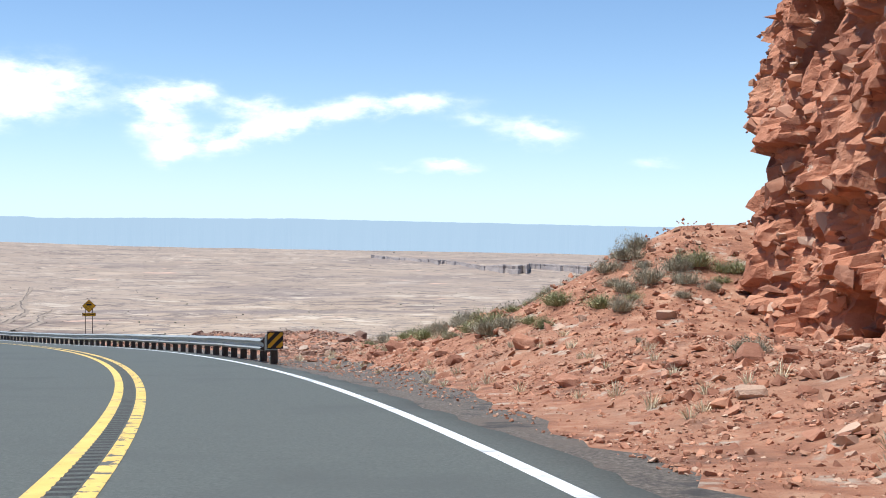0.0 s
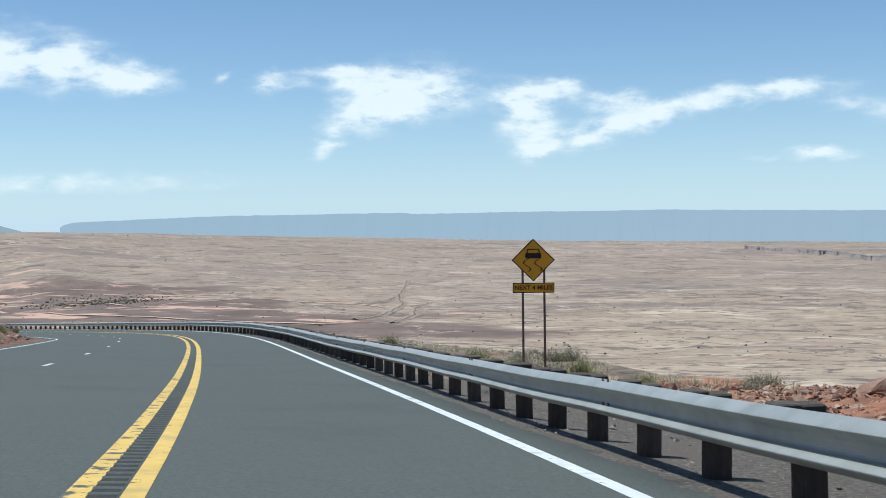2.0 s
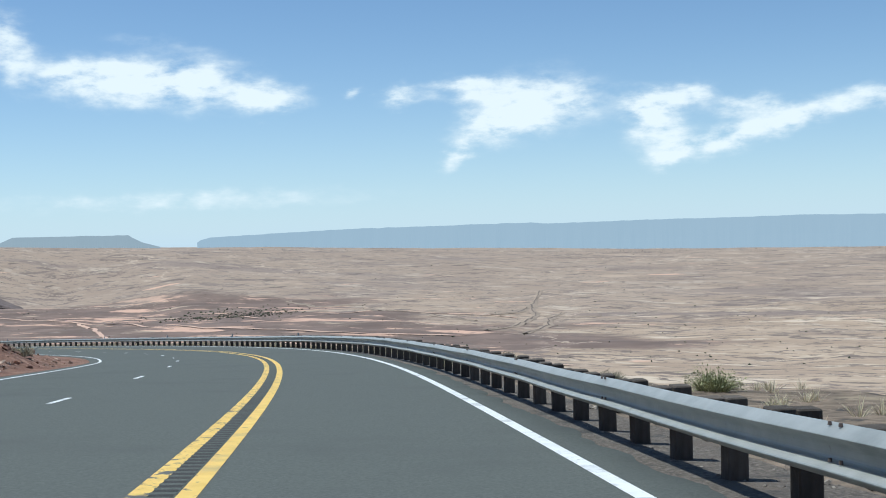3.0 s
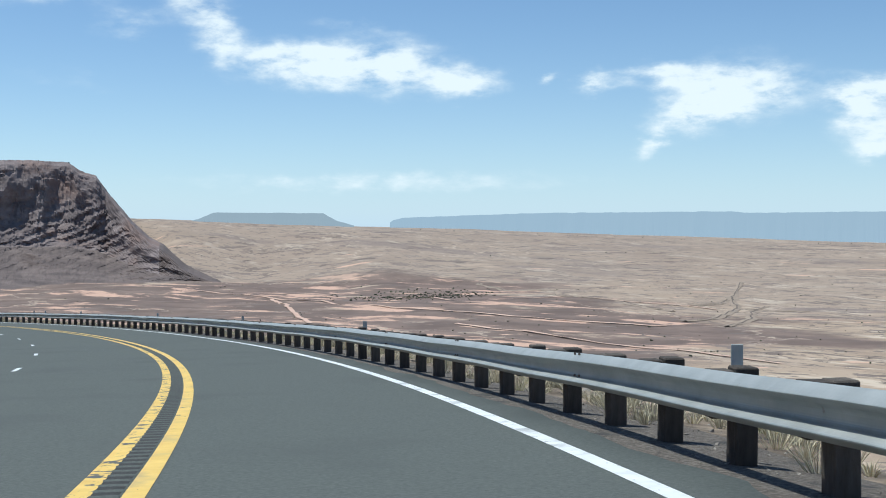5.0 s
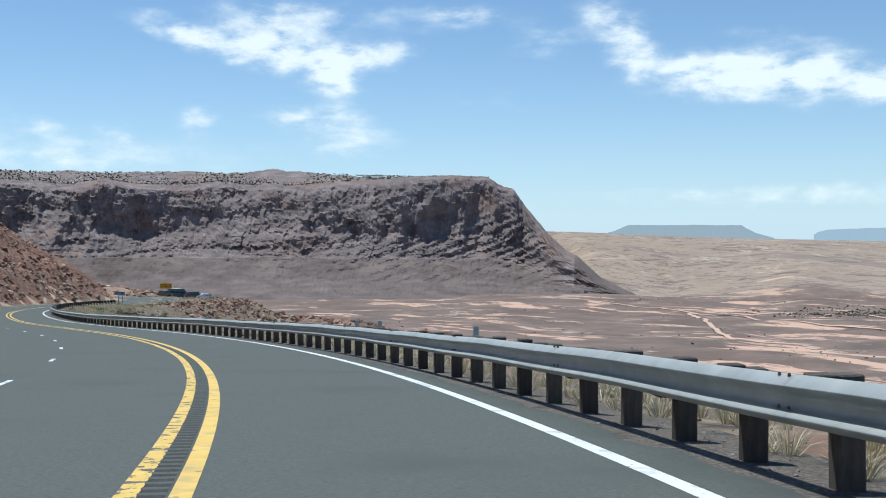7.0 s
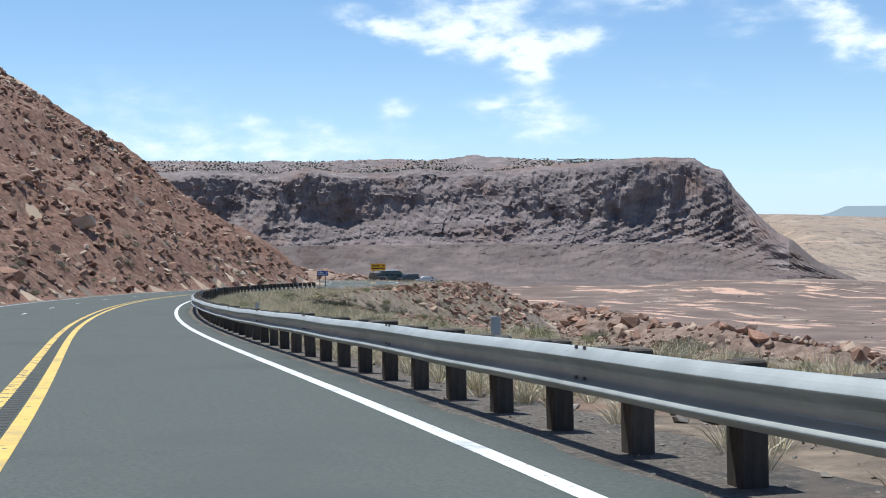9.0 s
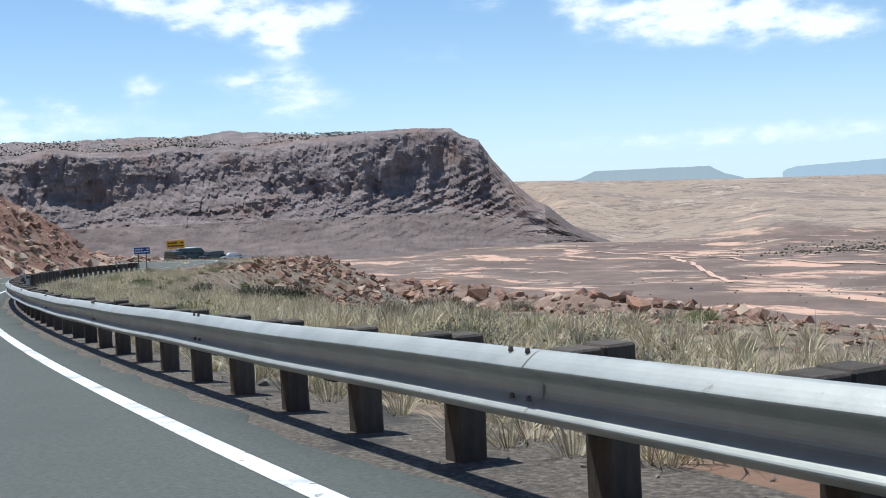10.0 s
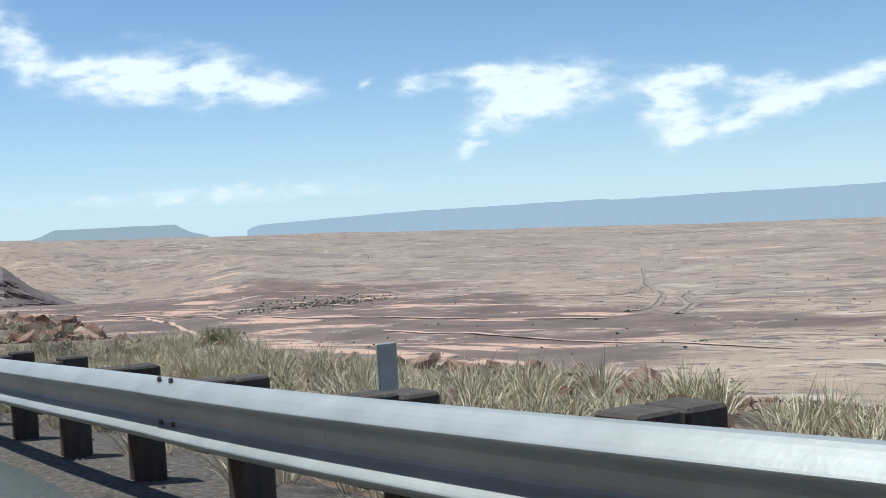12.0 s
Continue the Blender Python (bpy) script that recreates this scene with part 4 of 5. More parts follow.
# ---- slippery road sign ----
def build_warning_sign():
    m = road_pose(136.7, -4.3, turn=-13)
    base = m.translation.z
    top = float(np.interp(136.7, S, RZ)) + 3.2
    sign = tagged(new("warning_sign"), "yellow diamond slippery road sign on two brown posts", "road sign")
    sign.matrix_basis = m
    h = top - base
    half = 0.52
    c = h - half
    for x in (-0.26, 0.26):
        bm = bmesh.new()
        box(bm, (0.055, 0.04, c + 0.35), pose(x, 0.03, (c + 0.35) / 2 - 0.15), 0.006)
        part("post", bm, M_POST, sign, "brown steel post")
    bm = bmesh.new()
    slab(bm, [(-half, 0), (-0.02, -half + 0.02), (0.02, -half + 0.02), (half, 0), (0.02, half - 0.02), (-0.02, half - 0.02)], 0.004, pose(0, 0.002, c))
    plate = part("diamond_plate", bm, M_BLACK, sign, "black edged diamond plate")
    bm = bmesh.new()
    k = half * 0.93
    slab(bm, [(-k, 0), (0, -k), (k, 0), (0, k)], 0.003, pose(0, -0.002, c))
    part("yellow_face", bm, M_SIGNYELLOW, plate)
    # car with two winding skid marks
    bm = bmesh.new()
    for pts in ([(-0.18, 0.04), (0.18, 0.04), (0.2, 0.1), (0.18, 0.17), (-0.18, 0.17), (-0.2, 0.1)],
                [(-0.16, 0.17), (-0.13, 0.17), (-0.12, 0.25), (-0.145, 0.27)], [(0.16, 0.17), (0.13, 0.17), (0.12, 0.25), (0.145, 0.27)],
                [(-0.145, 0.27), (-0.12, 0.245), (0.12, 0.245), (0.145, 0.27)]):
        slab(bm, pts, 0.003, pose(0, -0.006, c))
    for x0 in (-0.17, 0.1):
        prev = None
        for i in range(22):
            z = 0.04 - i * 0.0148
            x = x0 + 0.02 + 0.085 * math.sin(i / 21 * 2 * math.pi + 2.6)
            cur = [(x - 0.016, z), (x + 0.016, z)]
            if prev:
                slab(bm, [prev[0], cur[0], cur[1], prev[1]], 0.003, pose(0, -0.006, c))
            prev = cur
    part("symbol", bm, M_BLACK, plate, "black car with skid marks")
    bm = bmesh.new()
    slab(bm, [(-0.5, -0.12), (0.5, -0.12), (0.5, 0.12), (-0.5, 0.12)], 0.004, pose(0, 0.002, c - half - 0.15))
    plaque = part("plaque", bm, M_BLACK, sign, "black edged yellow plaque")
    bm = bmesh.new()
    slab(bm, [(-0.48, -0.1), (0.48, -0.1), (0.48, 0.1), (-0.48, 0.1)], 0.003, pose(0, -0.002, c - half - 0.15))
    part("yellow_face", bm, M_SIGNYELLOW, plaque)
    lettering("NEXT 4 MILES", 0.15, M_BLACK, plaque, pose(0, -0.005, c - half - 0.15))


build_warning_sign()


# ---- end of the guardrail ----
def build_terminal():
    s = 75.8
    p = on_road(s, -0.9)
    t = tagged(new("rail_terminal"), "grey steel guardrail end with black and yellow striped plate", "guardrail end")
    t.matrix_basis = pose(*map(float, p), 0, 0, math.degrees(float(np.interp(s, S, TH))) - 4)
    bm = bmesh.new()
    box(bm, (0.2, 0.2, 1.1), pose(0.05, 0.3, 0.05), 0.01)
    part("post", bm, M_WOOD, t, "dark wooden post")
    # impact head: tapered box
    bm = bmesh.new()
    r = box(bm, (0.4, 0.5, 0.5), pose(-0.05, 0.2, 0.66))
    for v in r["verts"]:
        if v.co.y > 0.2:
            v.co.x *= 0.55
            v.co.z = 0.66 + (v.co.z - 0.66) * 0.7
    bmesh.ops.bevel(bm, geom=list(bm.edges), offset=0.012, segments=1, affect="EDGES")
    head = part("impact_head", bm, M_TERMINAL, t, "pale grey-green steel impact head")
    bm = bmesh.new()
    for z in (0.52, 0.8):
        box(bm, (0.05, 0.95, 0.045), pose(-0.02, 0.85, z))
    for y in (0.5, 0.85, 1.3):
        box(bm, (0.05, 0.045, 0.3), pose(-0.022, y, 0.66))
    part("feeder_channel", bm, M_TERMINAL, t)
    bm = bmesh.new()
    slab(bm, [(-0.25, -0.27), (0.25, -0.27), (0.25, 0.27), (-0.25, 0.27)], 0.008, pose(0.06, -0.06, 0.72))
    plate = part("marker_plate", bm, M_BLACK, t, "black marker plate")
    bm = bmesh.new()
    lim = 0.23

    def clip(poly):
        for ax, sgn in ((0, 1), (0, -1), (1, 1), (1, -1)):
            out = []
            for i in range(len(poly)):
                a, b = poly[i], poly[(i + 1) % len(poly)]
                ia, ib = sgn * a[ax] <= lim, sgn * b[ax] <= lim
                if ia:
                    out.append(a)
                if ia != ib:
                    k = (sgn * lim - a[ax]) / (b[ax] - a[ax])
                    out.append((a[0] + k * (b[0] - a[0]), a[1] + k * (b[1] - a[1])))
            poly = out
        return poly
    for off in (-0.32, 0.0, 0.32):
        w = 0.08
        poly = clip([(-1, -1 + off - w), (1, 1 + off - w), (1, 1 + off + w), (-1, -1 + off + w)])
        if len(poly) > 2:
            slab(bm, poly, 0.003, pose(0.06, -0.064, 0.72))
    part("stripes", bm, M_SIGNYELLOW, plate, "diagonal yellow stripes")
    bm = bmesh.new()
    cyl(bm, 0.012, (0.02, 0.35, 0.12), (0.0, 1.1, 0.5))
    part("cable", bm, M_BLACK, t, "dark anchor cable")
    bm = bmesh.new()
    box(bm, (0.05, 0.1, 0.09), pose(-0.06, 0.3, 0.13), 0.006)
    part("bearing_plate", bm, M_STEEL, t)


M_TERMINAL = material("terminal_steel", [(0.3, 0.34, 0.32), (0.42, 0.46, 0.43)], 4, 6, 0.55, 0.1, 20, metal=0.2)
build_terminal()


# ---- rubble headland below the far bend ----
def build_headland():
    gx, gy = np.arange(-680, -300, 2.0), np.arange(395, 650, 2.0)
    X, Y = np.meshgrid(gx, gy)
    z, out = headland_z(X, Y)
    s, d = nearest(X, Y)
    land = (np.interp(s, S, RZ) + land_height(s, d)).reshape(X.shape)
    keep = (out < 40) & (z > land - 3) & (z > plain_height(X, Y) - 2) & (d.reshape(X.shape) < -24)
    Z = z + 0.6 * fractal(X / 7, Y / 7, 4, 82) - 0.3
    f = grid_faces(*X.shape)
    f = f[keep.ravel()[f].all(1)]
    used, inv = np.unique(f, return_inverse=True)
    v = np.stack([X, Y, Z], -1).reshape(-1, 3)[used]
    ob = mesh_object("headland", v, inv.reshape(-1, 4), M_HEADLAND)
    tagged(ob, "stony brown shelf of rubble above the valley", "ground", kind="structure")


M_HEADLAND = material("headland_scree", [(0.13, 0.085, 0.066), (0.24, 0.165, 0.128), (0.36, 0.265, 0.205)], 0.5, 9, 0.95, 0.9, 1.2,
                      patches=[((0.34, 0.24, 0.18), 0.05, 0.5, 0.65), ((0.12, 0.085, 0.068), 0.16, 0.56, 0.66)], bump_dist=0.4)
build_headland()


# ---- roadside delineators ----
def build_delineators():
    first = None
    for s in (222.6, 245.5, 267.6, 289.0, 311.4, 322.2, 325.7, 374.5, 395.3, 438.7, 459.5, 480.2, 500.4):
        m = road_pose(s, RAIL_D - 0.4, float(on_road(s, -1.3)[2] + rail_top(s)) - 0.16)
        if first is None:
            first = tagged(new("delineator"), "grey flat delineator plate on a guardrail post", "delineator", "delineators on the guardrail")
            bm = bmesh.new()
            box(bm, (0.11, 0.015, 0.37), pose(0, 0, 0.165), 0.004)
            part("plate", bm, M_GREYPLATE, first)
            bm = bmesh.new()
            box(bm, (0.1, 0.05, 0.06), pose(0, 0.035, 0.04), 0.004)
            part("bracket", bm, M_POST, first)
            first.matrix_basis = m
        else:
            copy_thing(first, m)


build_delineators()


# ---- splice bolts on the beam ----
def build_bolts():
    v, f = [], []
    for i in SPLICES:
        s = POST_S[i] + 0.29
        for ds in (-0.09, 0.09):
            for out, up in ((0.055, -0.012), (0.06, -0.262)):
                p = on_road(s + ds, RAIL_D + out, float(rail_top(s + ds)) + up)
                k = len(v)
                for a in range(6):
                    v.append(p + np.array([0.016 * math.cos(a * math.pi / 3), 0.016 * math.sin(a * math.pi / 3), -0.004]))
                for a in range(6):
                    v.append(p + np.array([0.012 * math.cos(a * math.pi / 3), 0.012 * math.sin(a * math.pi / 3), 0.022]))
                f += [(k + a, k + (a + 1) % 6, k + 6 + (a + 1) % 6, k + 6 + a) for a in range(6)] + [tuple(range(k + 6, k + 12))]
    tagged(mesh_object("splice_bolts", v, f, M_POST), "dark bolts at the guardrail splices", "bolts", kind="stuff")


build_bolts()


# ---- rocks ----
def hull_rock(seed, flat=0.7, n=13):
    rnd = random.Random(seed)
    bm = bmesh.new()
    for _ in range(n):
        v = Vector((rnd.gauss(0, 1), rnd.gauss(0, 1), rnd.gauss(0, 1))).normalized()
        v = Vector([max(-0.72, min(0.72, c)) for c in v]) * rnd.uniform(0.8, 1.0)
        bm.verts.new((v.x * 1.15, v.y, v.z * flat))
    bmesh.ops.convex_hull(bm, input=list(bm.verts))
    bmesh.ops.delete(bm, geom=[v for v in bm.verts if not v.link_faces], context="VERTS")
    me = bpy.data.meshes.new("rock")
    bm.to_mesh(me)
    bm.free()
    me.materials.append(M_ROCK)
    return me


SMALL_ROCKS = [hull_rock(i, 0.55 + 0.1 * (i % 4), 11) for i in range(12)]
ROCKS = [hull_rock(40 + i, 0.5 + 0.1 * (i % 4), 34) for i in range(12)]
BROWN_ROCKS = [me.copy() for me in ROCKS]
for me in BROWN_ROCKS:
    me.materials[0] = M_HILLROCK
ROCK_DATA = [(np.array([v.co for v in me.vertices]), [tuple(p.vertices) for p in me.polygons]) for me in SMALL_ROCKS]


def heap(name, places, mat, label, category="rocks"):
    """places: x, y, z, size. One mesh of many small angular stones."""
    rnd = np.random.RandomState(len(places))
    vs, fs, k = [], [], 0
    for x, y, z, size in places:
        co, faces = ROCK_DATA[rnd.randint(len(ROCK_DATA))]
        e = Euler((rnd.uniform(-0.6, 0.6), rnd.uniform(-0.6, 0.6), rnd.uniform(0, 6.3))).to_matrix()
        sc = size * rnd.uniform(0.7, 1.3, 3)
        q = (co * sc) @ np.array(e).T + (x, y, z + size * 0.18)
        vs.append(q)
        fs += [tuple(i + k for i in f) for f in faces]
        k += len(co)
    ob = mesh_object(name, np.concatenate(vs), fs, mat)
    return tagged(ob, label, category, kind="stuff")


def scatter(n, s0, s1, d0, d1, lo, hi, seed, power=2.5):
    rnd = np.random.RandomState(seed)
    s, d = rnd.uniform(s0, s1, n), rnd.uniform(d0, d1, n)
    size = lo + (hi - lo) * rnd.uniform(0, 1, n) ** power
    p = on_road(s, d)
    return np.stack([p[:, 0], p[:, 1], land_z(s, d), size], 1)


def along_edge(n, s0, s1, lo, hi, seed, power):
    """Stones near the outer edge of the bench."""
    rnd = np.random.RandomState(seed)
    s = rnd.uniform(s0, s1, n)
    d = -1.0 - bench(s) + rnd.normal(1.2, 1.6, n).clip(-2.5, 5)
    p = on_road(s, d)
    return np.stack([p[:, 0], p[:, 1], land_z(s, d), lo + (hi - lo) * rnd.uniform(0, 1, n) ** power], 1)


heap("scree", np.concatenate([scatter(4200, 44, 84, -14, -2.8, 0.03, 0.2, 1, 4.0), scatter(3500, 44, 84, -4.5, -1.2, 0.012, 0.05, 2), scatter(3000, 39, 52, -6.5, -1.3, 0.012, 0.09, 42, 3), scatter(11000, 50, 86, -12, -2.6, 0.018, 0.075, 12)]), M_ROCK,
     "loose red sandstone scree below the road cut")
heap("rubble_heap", np.concatenate([scatter(2600, 93, 134, -14, -5.5, 0.03, 0.18, 3, 3.0), scatter(9000, 90, 136, -14, -4.6, 0.02, 0.12, 13, 2.5)]), M_HILLROCK, "heap of broken red sandstone rubble behind the guardrail")
heap("hill_stones", np.concatenate([scatter(15000, 300, 560, 13.4, 62, 0.1, 0.85, 4, 3.2), scatter(1500, 128, 215, 13, 24, 0.05, 0.3, 5, 3)]), M_HILLROCK,
     "red sandstone blocks strewn over the hillside")
heap("bench_stones", np.concatenate([along_edge(3200, 385, 456, 0.03, 0.15, 6, 3.0), scatter(1500, 385, 456, -13, -3, 0.03, 0.16, 18, 3), along_edge(900, 456, 510, 0.04, 0.24, 16, 2.5), along_edge(1300, 515, 640, 0.08, 0.55, 17, 2.5), scatter(900, 530, 640, -14, -5, 0.1, 0.4, 7)]), M_HILLROCK,
     "tumbled red and tan rocks along the bench edge")
M_PEBBLE = material("grey_tan_pebble", [(0.16, 0.14, 0.12), (0.32, 0.28, 0.235)], 6, 6, 0.9, island=0.45)
heap("verge_stones", np.concatenate([scatter(9000, 76, 500, -2.7, -0.8, 0.006, 0.03, 8, 2.2), scatter(700, 76, 500, -4.5, -1.6, 0.03, 0.13, 9)]), M_PEBBLE,
     "small grey and tan stones under the guardrail")


def headland_spots(n, lo, hi, seed, power, edge):
    rnd = np.random.RandomState(seed)
    x, y = rnd.uniform(-660, -320, n * 6), rnd.uniform(405, 620, n * 6)
    z, out = headland_z(x, y)
    s, d = nearest(x, y)
    land = np.interp(s, S, RZ) + land_height(s, d)
    ok = np.flatnonzero((out < 12) & (out > (-30 if edge else -400)) & (z > land) & (d < -26))[:n]
    return np.stack([x[ok], y[ok], z[ok] - 0.1, lo + (hi - lo) * rnd.uniform(0, 1, len(ok)) ** power], 1)


def fill_spots(n, lo, hi, seed, power):
    """Stones on the road's fill slope below the far bend."""
    rnd = np.random.RandomState(seed)
    s = rnd.uniform(520, 668, n)
    d = -1.0 - bench(s) - rnd.uniform(-2.5, 24, n)
    p = on_road(s, d)
    return np.stack([p[:, 0], p[:, 1], land_z(s, d), lo + (hi - lo) * rnd.uniform(0, 1, n) ** power], 1)


heap("headland_rubble", np.concatenate([headland_spots(4200, 0.3, 1.7, 61, 2.6, False), headland_spots(2600, 0.4, 2.2, 62, 2.4, True)]), M_HILLROCK,
     "tumbled brown and tan rubble over the shelf")
heap("fill_rubble", fill_spots(4200, 0.12, 0.9, 64, 2.8), M_HILLROCK, "red sandstone rubble on the fill slope below the bend")


def boulders(n, s0, s1, d0, d1, lo, hi, seed, group, label, power=1.6, brown=False):
    rnd = random.Random(seed)
    spots = along_edge(n, s0, s1, lo, hi, seed, power) if d0 is None else scatter(n, s0, s1, d0, d1, lo, hi, seed, power)
    for x, y, z, size in spots:
        ob = new("boulder", (BROWN_ROCKS if brown else ROCKS)[rnd.randrange(12)])
        ob.matrix_basis = pose(x, y, z + size * 0.2, rnd.uniform(-25, 25), rnd.uniform(-25, 25), rnd.uniform(0, 360)) @ Matrix.Diagonal(
            (size * rnd.uniform(0.8, 1.3), size * rnd.uniform(0.8, 1.2), size * rnd.uniform(0.7, 1.1), 1))
        tagged(ob, label, "boulder", group)


boulders(48, 46, 84, -9, -3.0, 0.12, 0.38, 21, "boulders on the scree", "angular red sandstone boulder on the scree slope")
boulders(70, 90, 130, -12.5, -6.0, 0.14, 0.48, 22, "boulders in the rubble heap", "broken red sandstone boulder in the rubble heap", brown=True)
boulders(110, 315, 500, 14.5, 50, 0.4, 1.5, 23, "boulders on the hillside", "weathered red-brown sandstone boulder on the steep hillside", brown=True)
boulders(20, 386, 450, None, None, 0.12, 0.32, 24, "boulders on the bench", "tan and red boulder lying on the grassy bench", brown=True)


def build_headland_boulders():
    rnd = random.Random(71)
    spots = [tuple(q) for q in headland_spots(46, 1.2, 2.8, 63, 1.6, True)] + [tuple(q) for q in headland_spots(34, 1.2, 2.6, 65, 1.6, False)] + [(-562.6, 535.3, -55.0, 3.8), (-379.4, 486.9, -55.5, 1.6), (-494.0, 501.0, -54.5, 2.8)]
    for x, y, z, size in spots:
        ob = new("boulder", BROWN_ROCKS[rnd.randrange(12)])
        ob.matrix_basis = pose(x, y, z + size * 0.2, rnd.uniform(-25, 25), rnd.uniform(-25, 25), rnd.uniform(0, 360)) @ Matrix.Diagonal(
            (size * rnd.uniform(0.8, 1.3), size * rnd.uniform(0.8, 1.2), size * rnd.uniform(0.6, 1.0), 1))
        tagged(ob, "large angular sandstone boulder on the headland", "boulder", "boulders on the headland")


build_headland_boulders()


# ---- the road cut: a craggy sandstone wall ----
def build_cliff():
    plan_s = [-30, 40, 58, 64.5, 67.5, 69.5, 71, 72]
    plan_d = [-8.5, -9.1, -9.6, -10.4, -12.2, -15.3, -21, -40]
    seg = np.hypot(np.diff(plan_s), np.diff(plan_d))
    L = np.concatenate([[0], np.cumsum(seg)])
    u = np.concatenate([np.arange(0, 74, 1.0), np.arange(74, L[-1], 0.12)])
    v = np.concatenate([np.arange(-1.0, 17, 0.12), np.arange(17, 26, 0.5)])
    U, V = np.meshgrid(u, v, indexing="ij")
    s, d = np.interp(U, L, plan_s), np.interp(U, L, plan_d)
    ds, dd = np.interp(U + 0.5, L, plan_s) - np.interp(U - 0.5, L, plan_s), np.interp(U + 0.5, L, plan_d) - np.interp(U - 0.5, L, plan_d)
    ln = np.hypot(ds, dd) + 1e-6
    ns, ndd = -dd / ln, ds / ln                      # outward, towards the road

    def blocks(bw, bh, seed, amp):
        # columns between leaning joints, each broken at heights of its own
        rot = 0.5 * math.sin(seed * 2.4)
        wu = U * math.cos(rot) - V * math.sin(rot) + 0.35 * bw * value_noise(U / bw, V / bw, seed)
        wv = V * math.cos(rot) + U * math.sin(rot) + 0.3 * bh * value_noise(U / (2 * bw), V / bw, seed + 5)
        j = np.floor(wu / bw)
        wv = wv + bh * ((np.sin(j * 57.3 + seed) * 2713.7) % 1.0)
        i = np.floor(wv / bh)
        h = (np.sin(i * 127.1 + j * 311.7 + seed * 17.3) * 43758.5453) % 1.0
        tilt = ((wv / bh) % 1 - 0.5) * ((np.sin(i * 12.9 + j * 78.2 + seed) * 9631.7) % 1.0 - 0.35)
        lean = ((wu / bw) % 1 - 0.5) * ((np.sin(i * 39.3 + j * 11.1 + seed) * 7919.3) % 1.0 - 0.5)
        return amp * (h - 0.5 - 0.8 * tilt + 1.1 * lean)
    out = blocks(2.4, 3.4, 1, 0.9) + blocks(1.3, 1.7, 2, 0.75) + blocks(0.7, 0.8, 3, 0.4) + blocks(0.38, 0.42, 4, 0.16) + 0.1 * fractal(U / 0.9, V / 0.9, 4, 60)
    out -= 0.15 * np.maximum(V, 0) + 0.1 - 0.1 * np.exp(-((V - 4) / 3) ** 2)
    s2, d2 = s + ns * out, d + ndd * out
    p = on_road(s2, d2)
    foot = np.interp(s, S, RZ) + land_height(s, np.minimum(d + 1.5, -4)) - 2.0
    p[..., 2] = foot + V + 0.12 * blocks(1.2, 0.8, 7, 1.0)
    ob = grid_object("cliff", p, M_CLIFF, flip=True, smooth=False)
    tagged(ob, "craggy red sandstone road cut with broken ledges", "cliff", kind="structure")
    rnd = np.random.RandomState(17)
    n = 5200
    a, b = rnd.randint(80, len(u) - 60, n), rnd.randint(4, 145, n)
    size = 0.05 + 0.36 * rnd.uniform(0, 1, n) ** 2.6
    q = p[a, b]
    heap("cliff_blocks", np.column_stack([q[:, :2], q[:, 2] - 0.3 * size, size]), M_ROCK, "angular sandstone blocks jutting from the road cut")


build_cliff()

# ---- plants ----
def foliage(name, colours, seed):
    return material(name, colours, 3.0, 4, 0.9, island=0.35, spread=(0.35, 0.65), spec=0.1)


M_SAGE = foliage("sage_twigs", [(0.26, 0.235, 0.17), (0.42, 0.385, 0.28)], 1)
M_GREENBRUSH = foliage("green_brush", [(0.22, 0.235, 0.115), (0.38, 0.37, 0.2)], 2)
M_STRAW = material("straw_grass", [(0.48, 0.415, 0.27), (0.74, 0.665, 0.48)], 3.0, 4, 0.9, island=0.35, spread=(0.35, 0.65), spec=0.1,
                   patches=[((0.36, 0.36, 0.18), 0.16, 0.6, 0.72), ((0.5, 0.45, 0.32), 0.5, 0.5, 0.6)])


def blades(rnd, n, radius, height, lean, width, cx=0.0, cy=0.0, cz=0.0, round_top=0.6):
    """Thin bent blades rising from one foot, as vertices and faces."""
    a = rnd.uniform(0, 2 * np.pi, n)
    spread = rnd.uniform(0, 1, n) ** 0.6
    h = height * rnd.uniform(0.5, 1.0, n) * (1 - (1 - round_top) * spread)
    r0, r1 = radius * 0.25 * spread, radius * lean * spread
    ca, sa = np.cos(a), np.sin(a)
    w = width * rnd.uniform(0.6, 1.4, n)
    b = a + rnd.uniform(-1.5, 1.5, n)
    wx, wy = -np.sin(b) * w, np.cos(b) * w
    base = np.stack([cx + ca * r0, cy + sa * r0, np.full(n, cz - 0.02)], 1)
    mid = np.stack([cx + ca * (r0 + (r1 - r0) * 0.45), cy + sa * (r0 + (r1 - r0) * 0.45), cz + h * 0.6], 1)
    tip = np.stack([cx + ca * r1 + rnd.normal(0, 0.08, n) * radius, cy + sa * r1 + rnd.normal(0, 0.08, n) * radius, cz + h], 1)
    off = np.stack([wx, wy, np.zeros(n)], 1)
    V = np.stack([base - off, base + off, mid - off, mid + off, tip], 1).reshape(-1, 3)
    k = np.arange(n)[:, None] * 5
    F = [tuple(q) for q in (k + np.array([[0, 1, 3, 2]]))] + [tuple(q) for q in (k + np.array([[2, 3, 4]]))]
    return V, F


def tuple_mesh(name, vs, fs, mat):
    me = bpy.data.meshes.new(name)
    me.from_pydata([tuple(q) for q in vs], [], [tuple(int(i) for i in f) for f in fs])
    me.materials.append(mat)
    return me


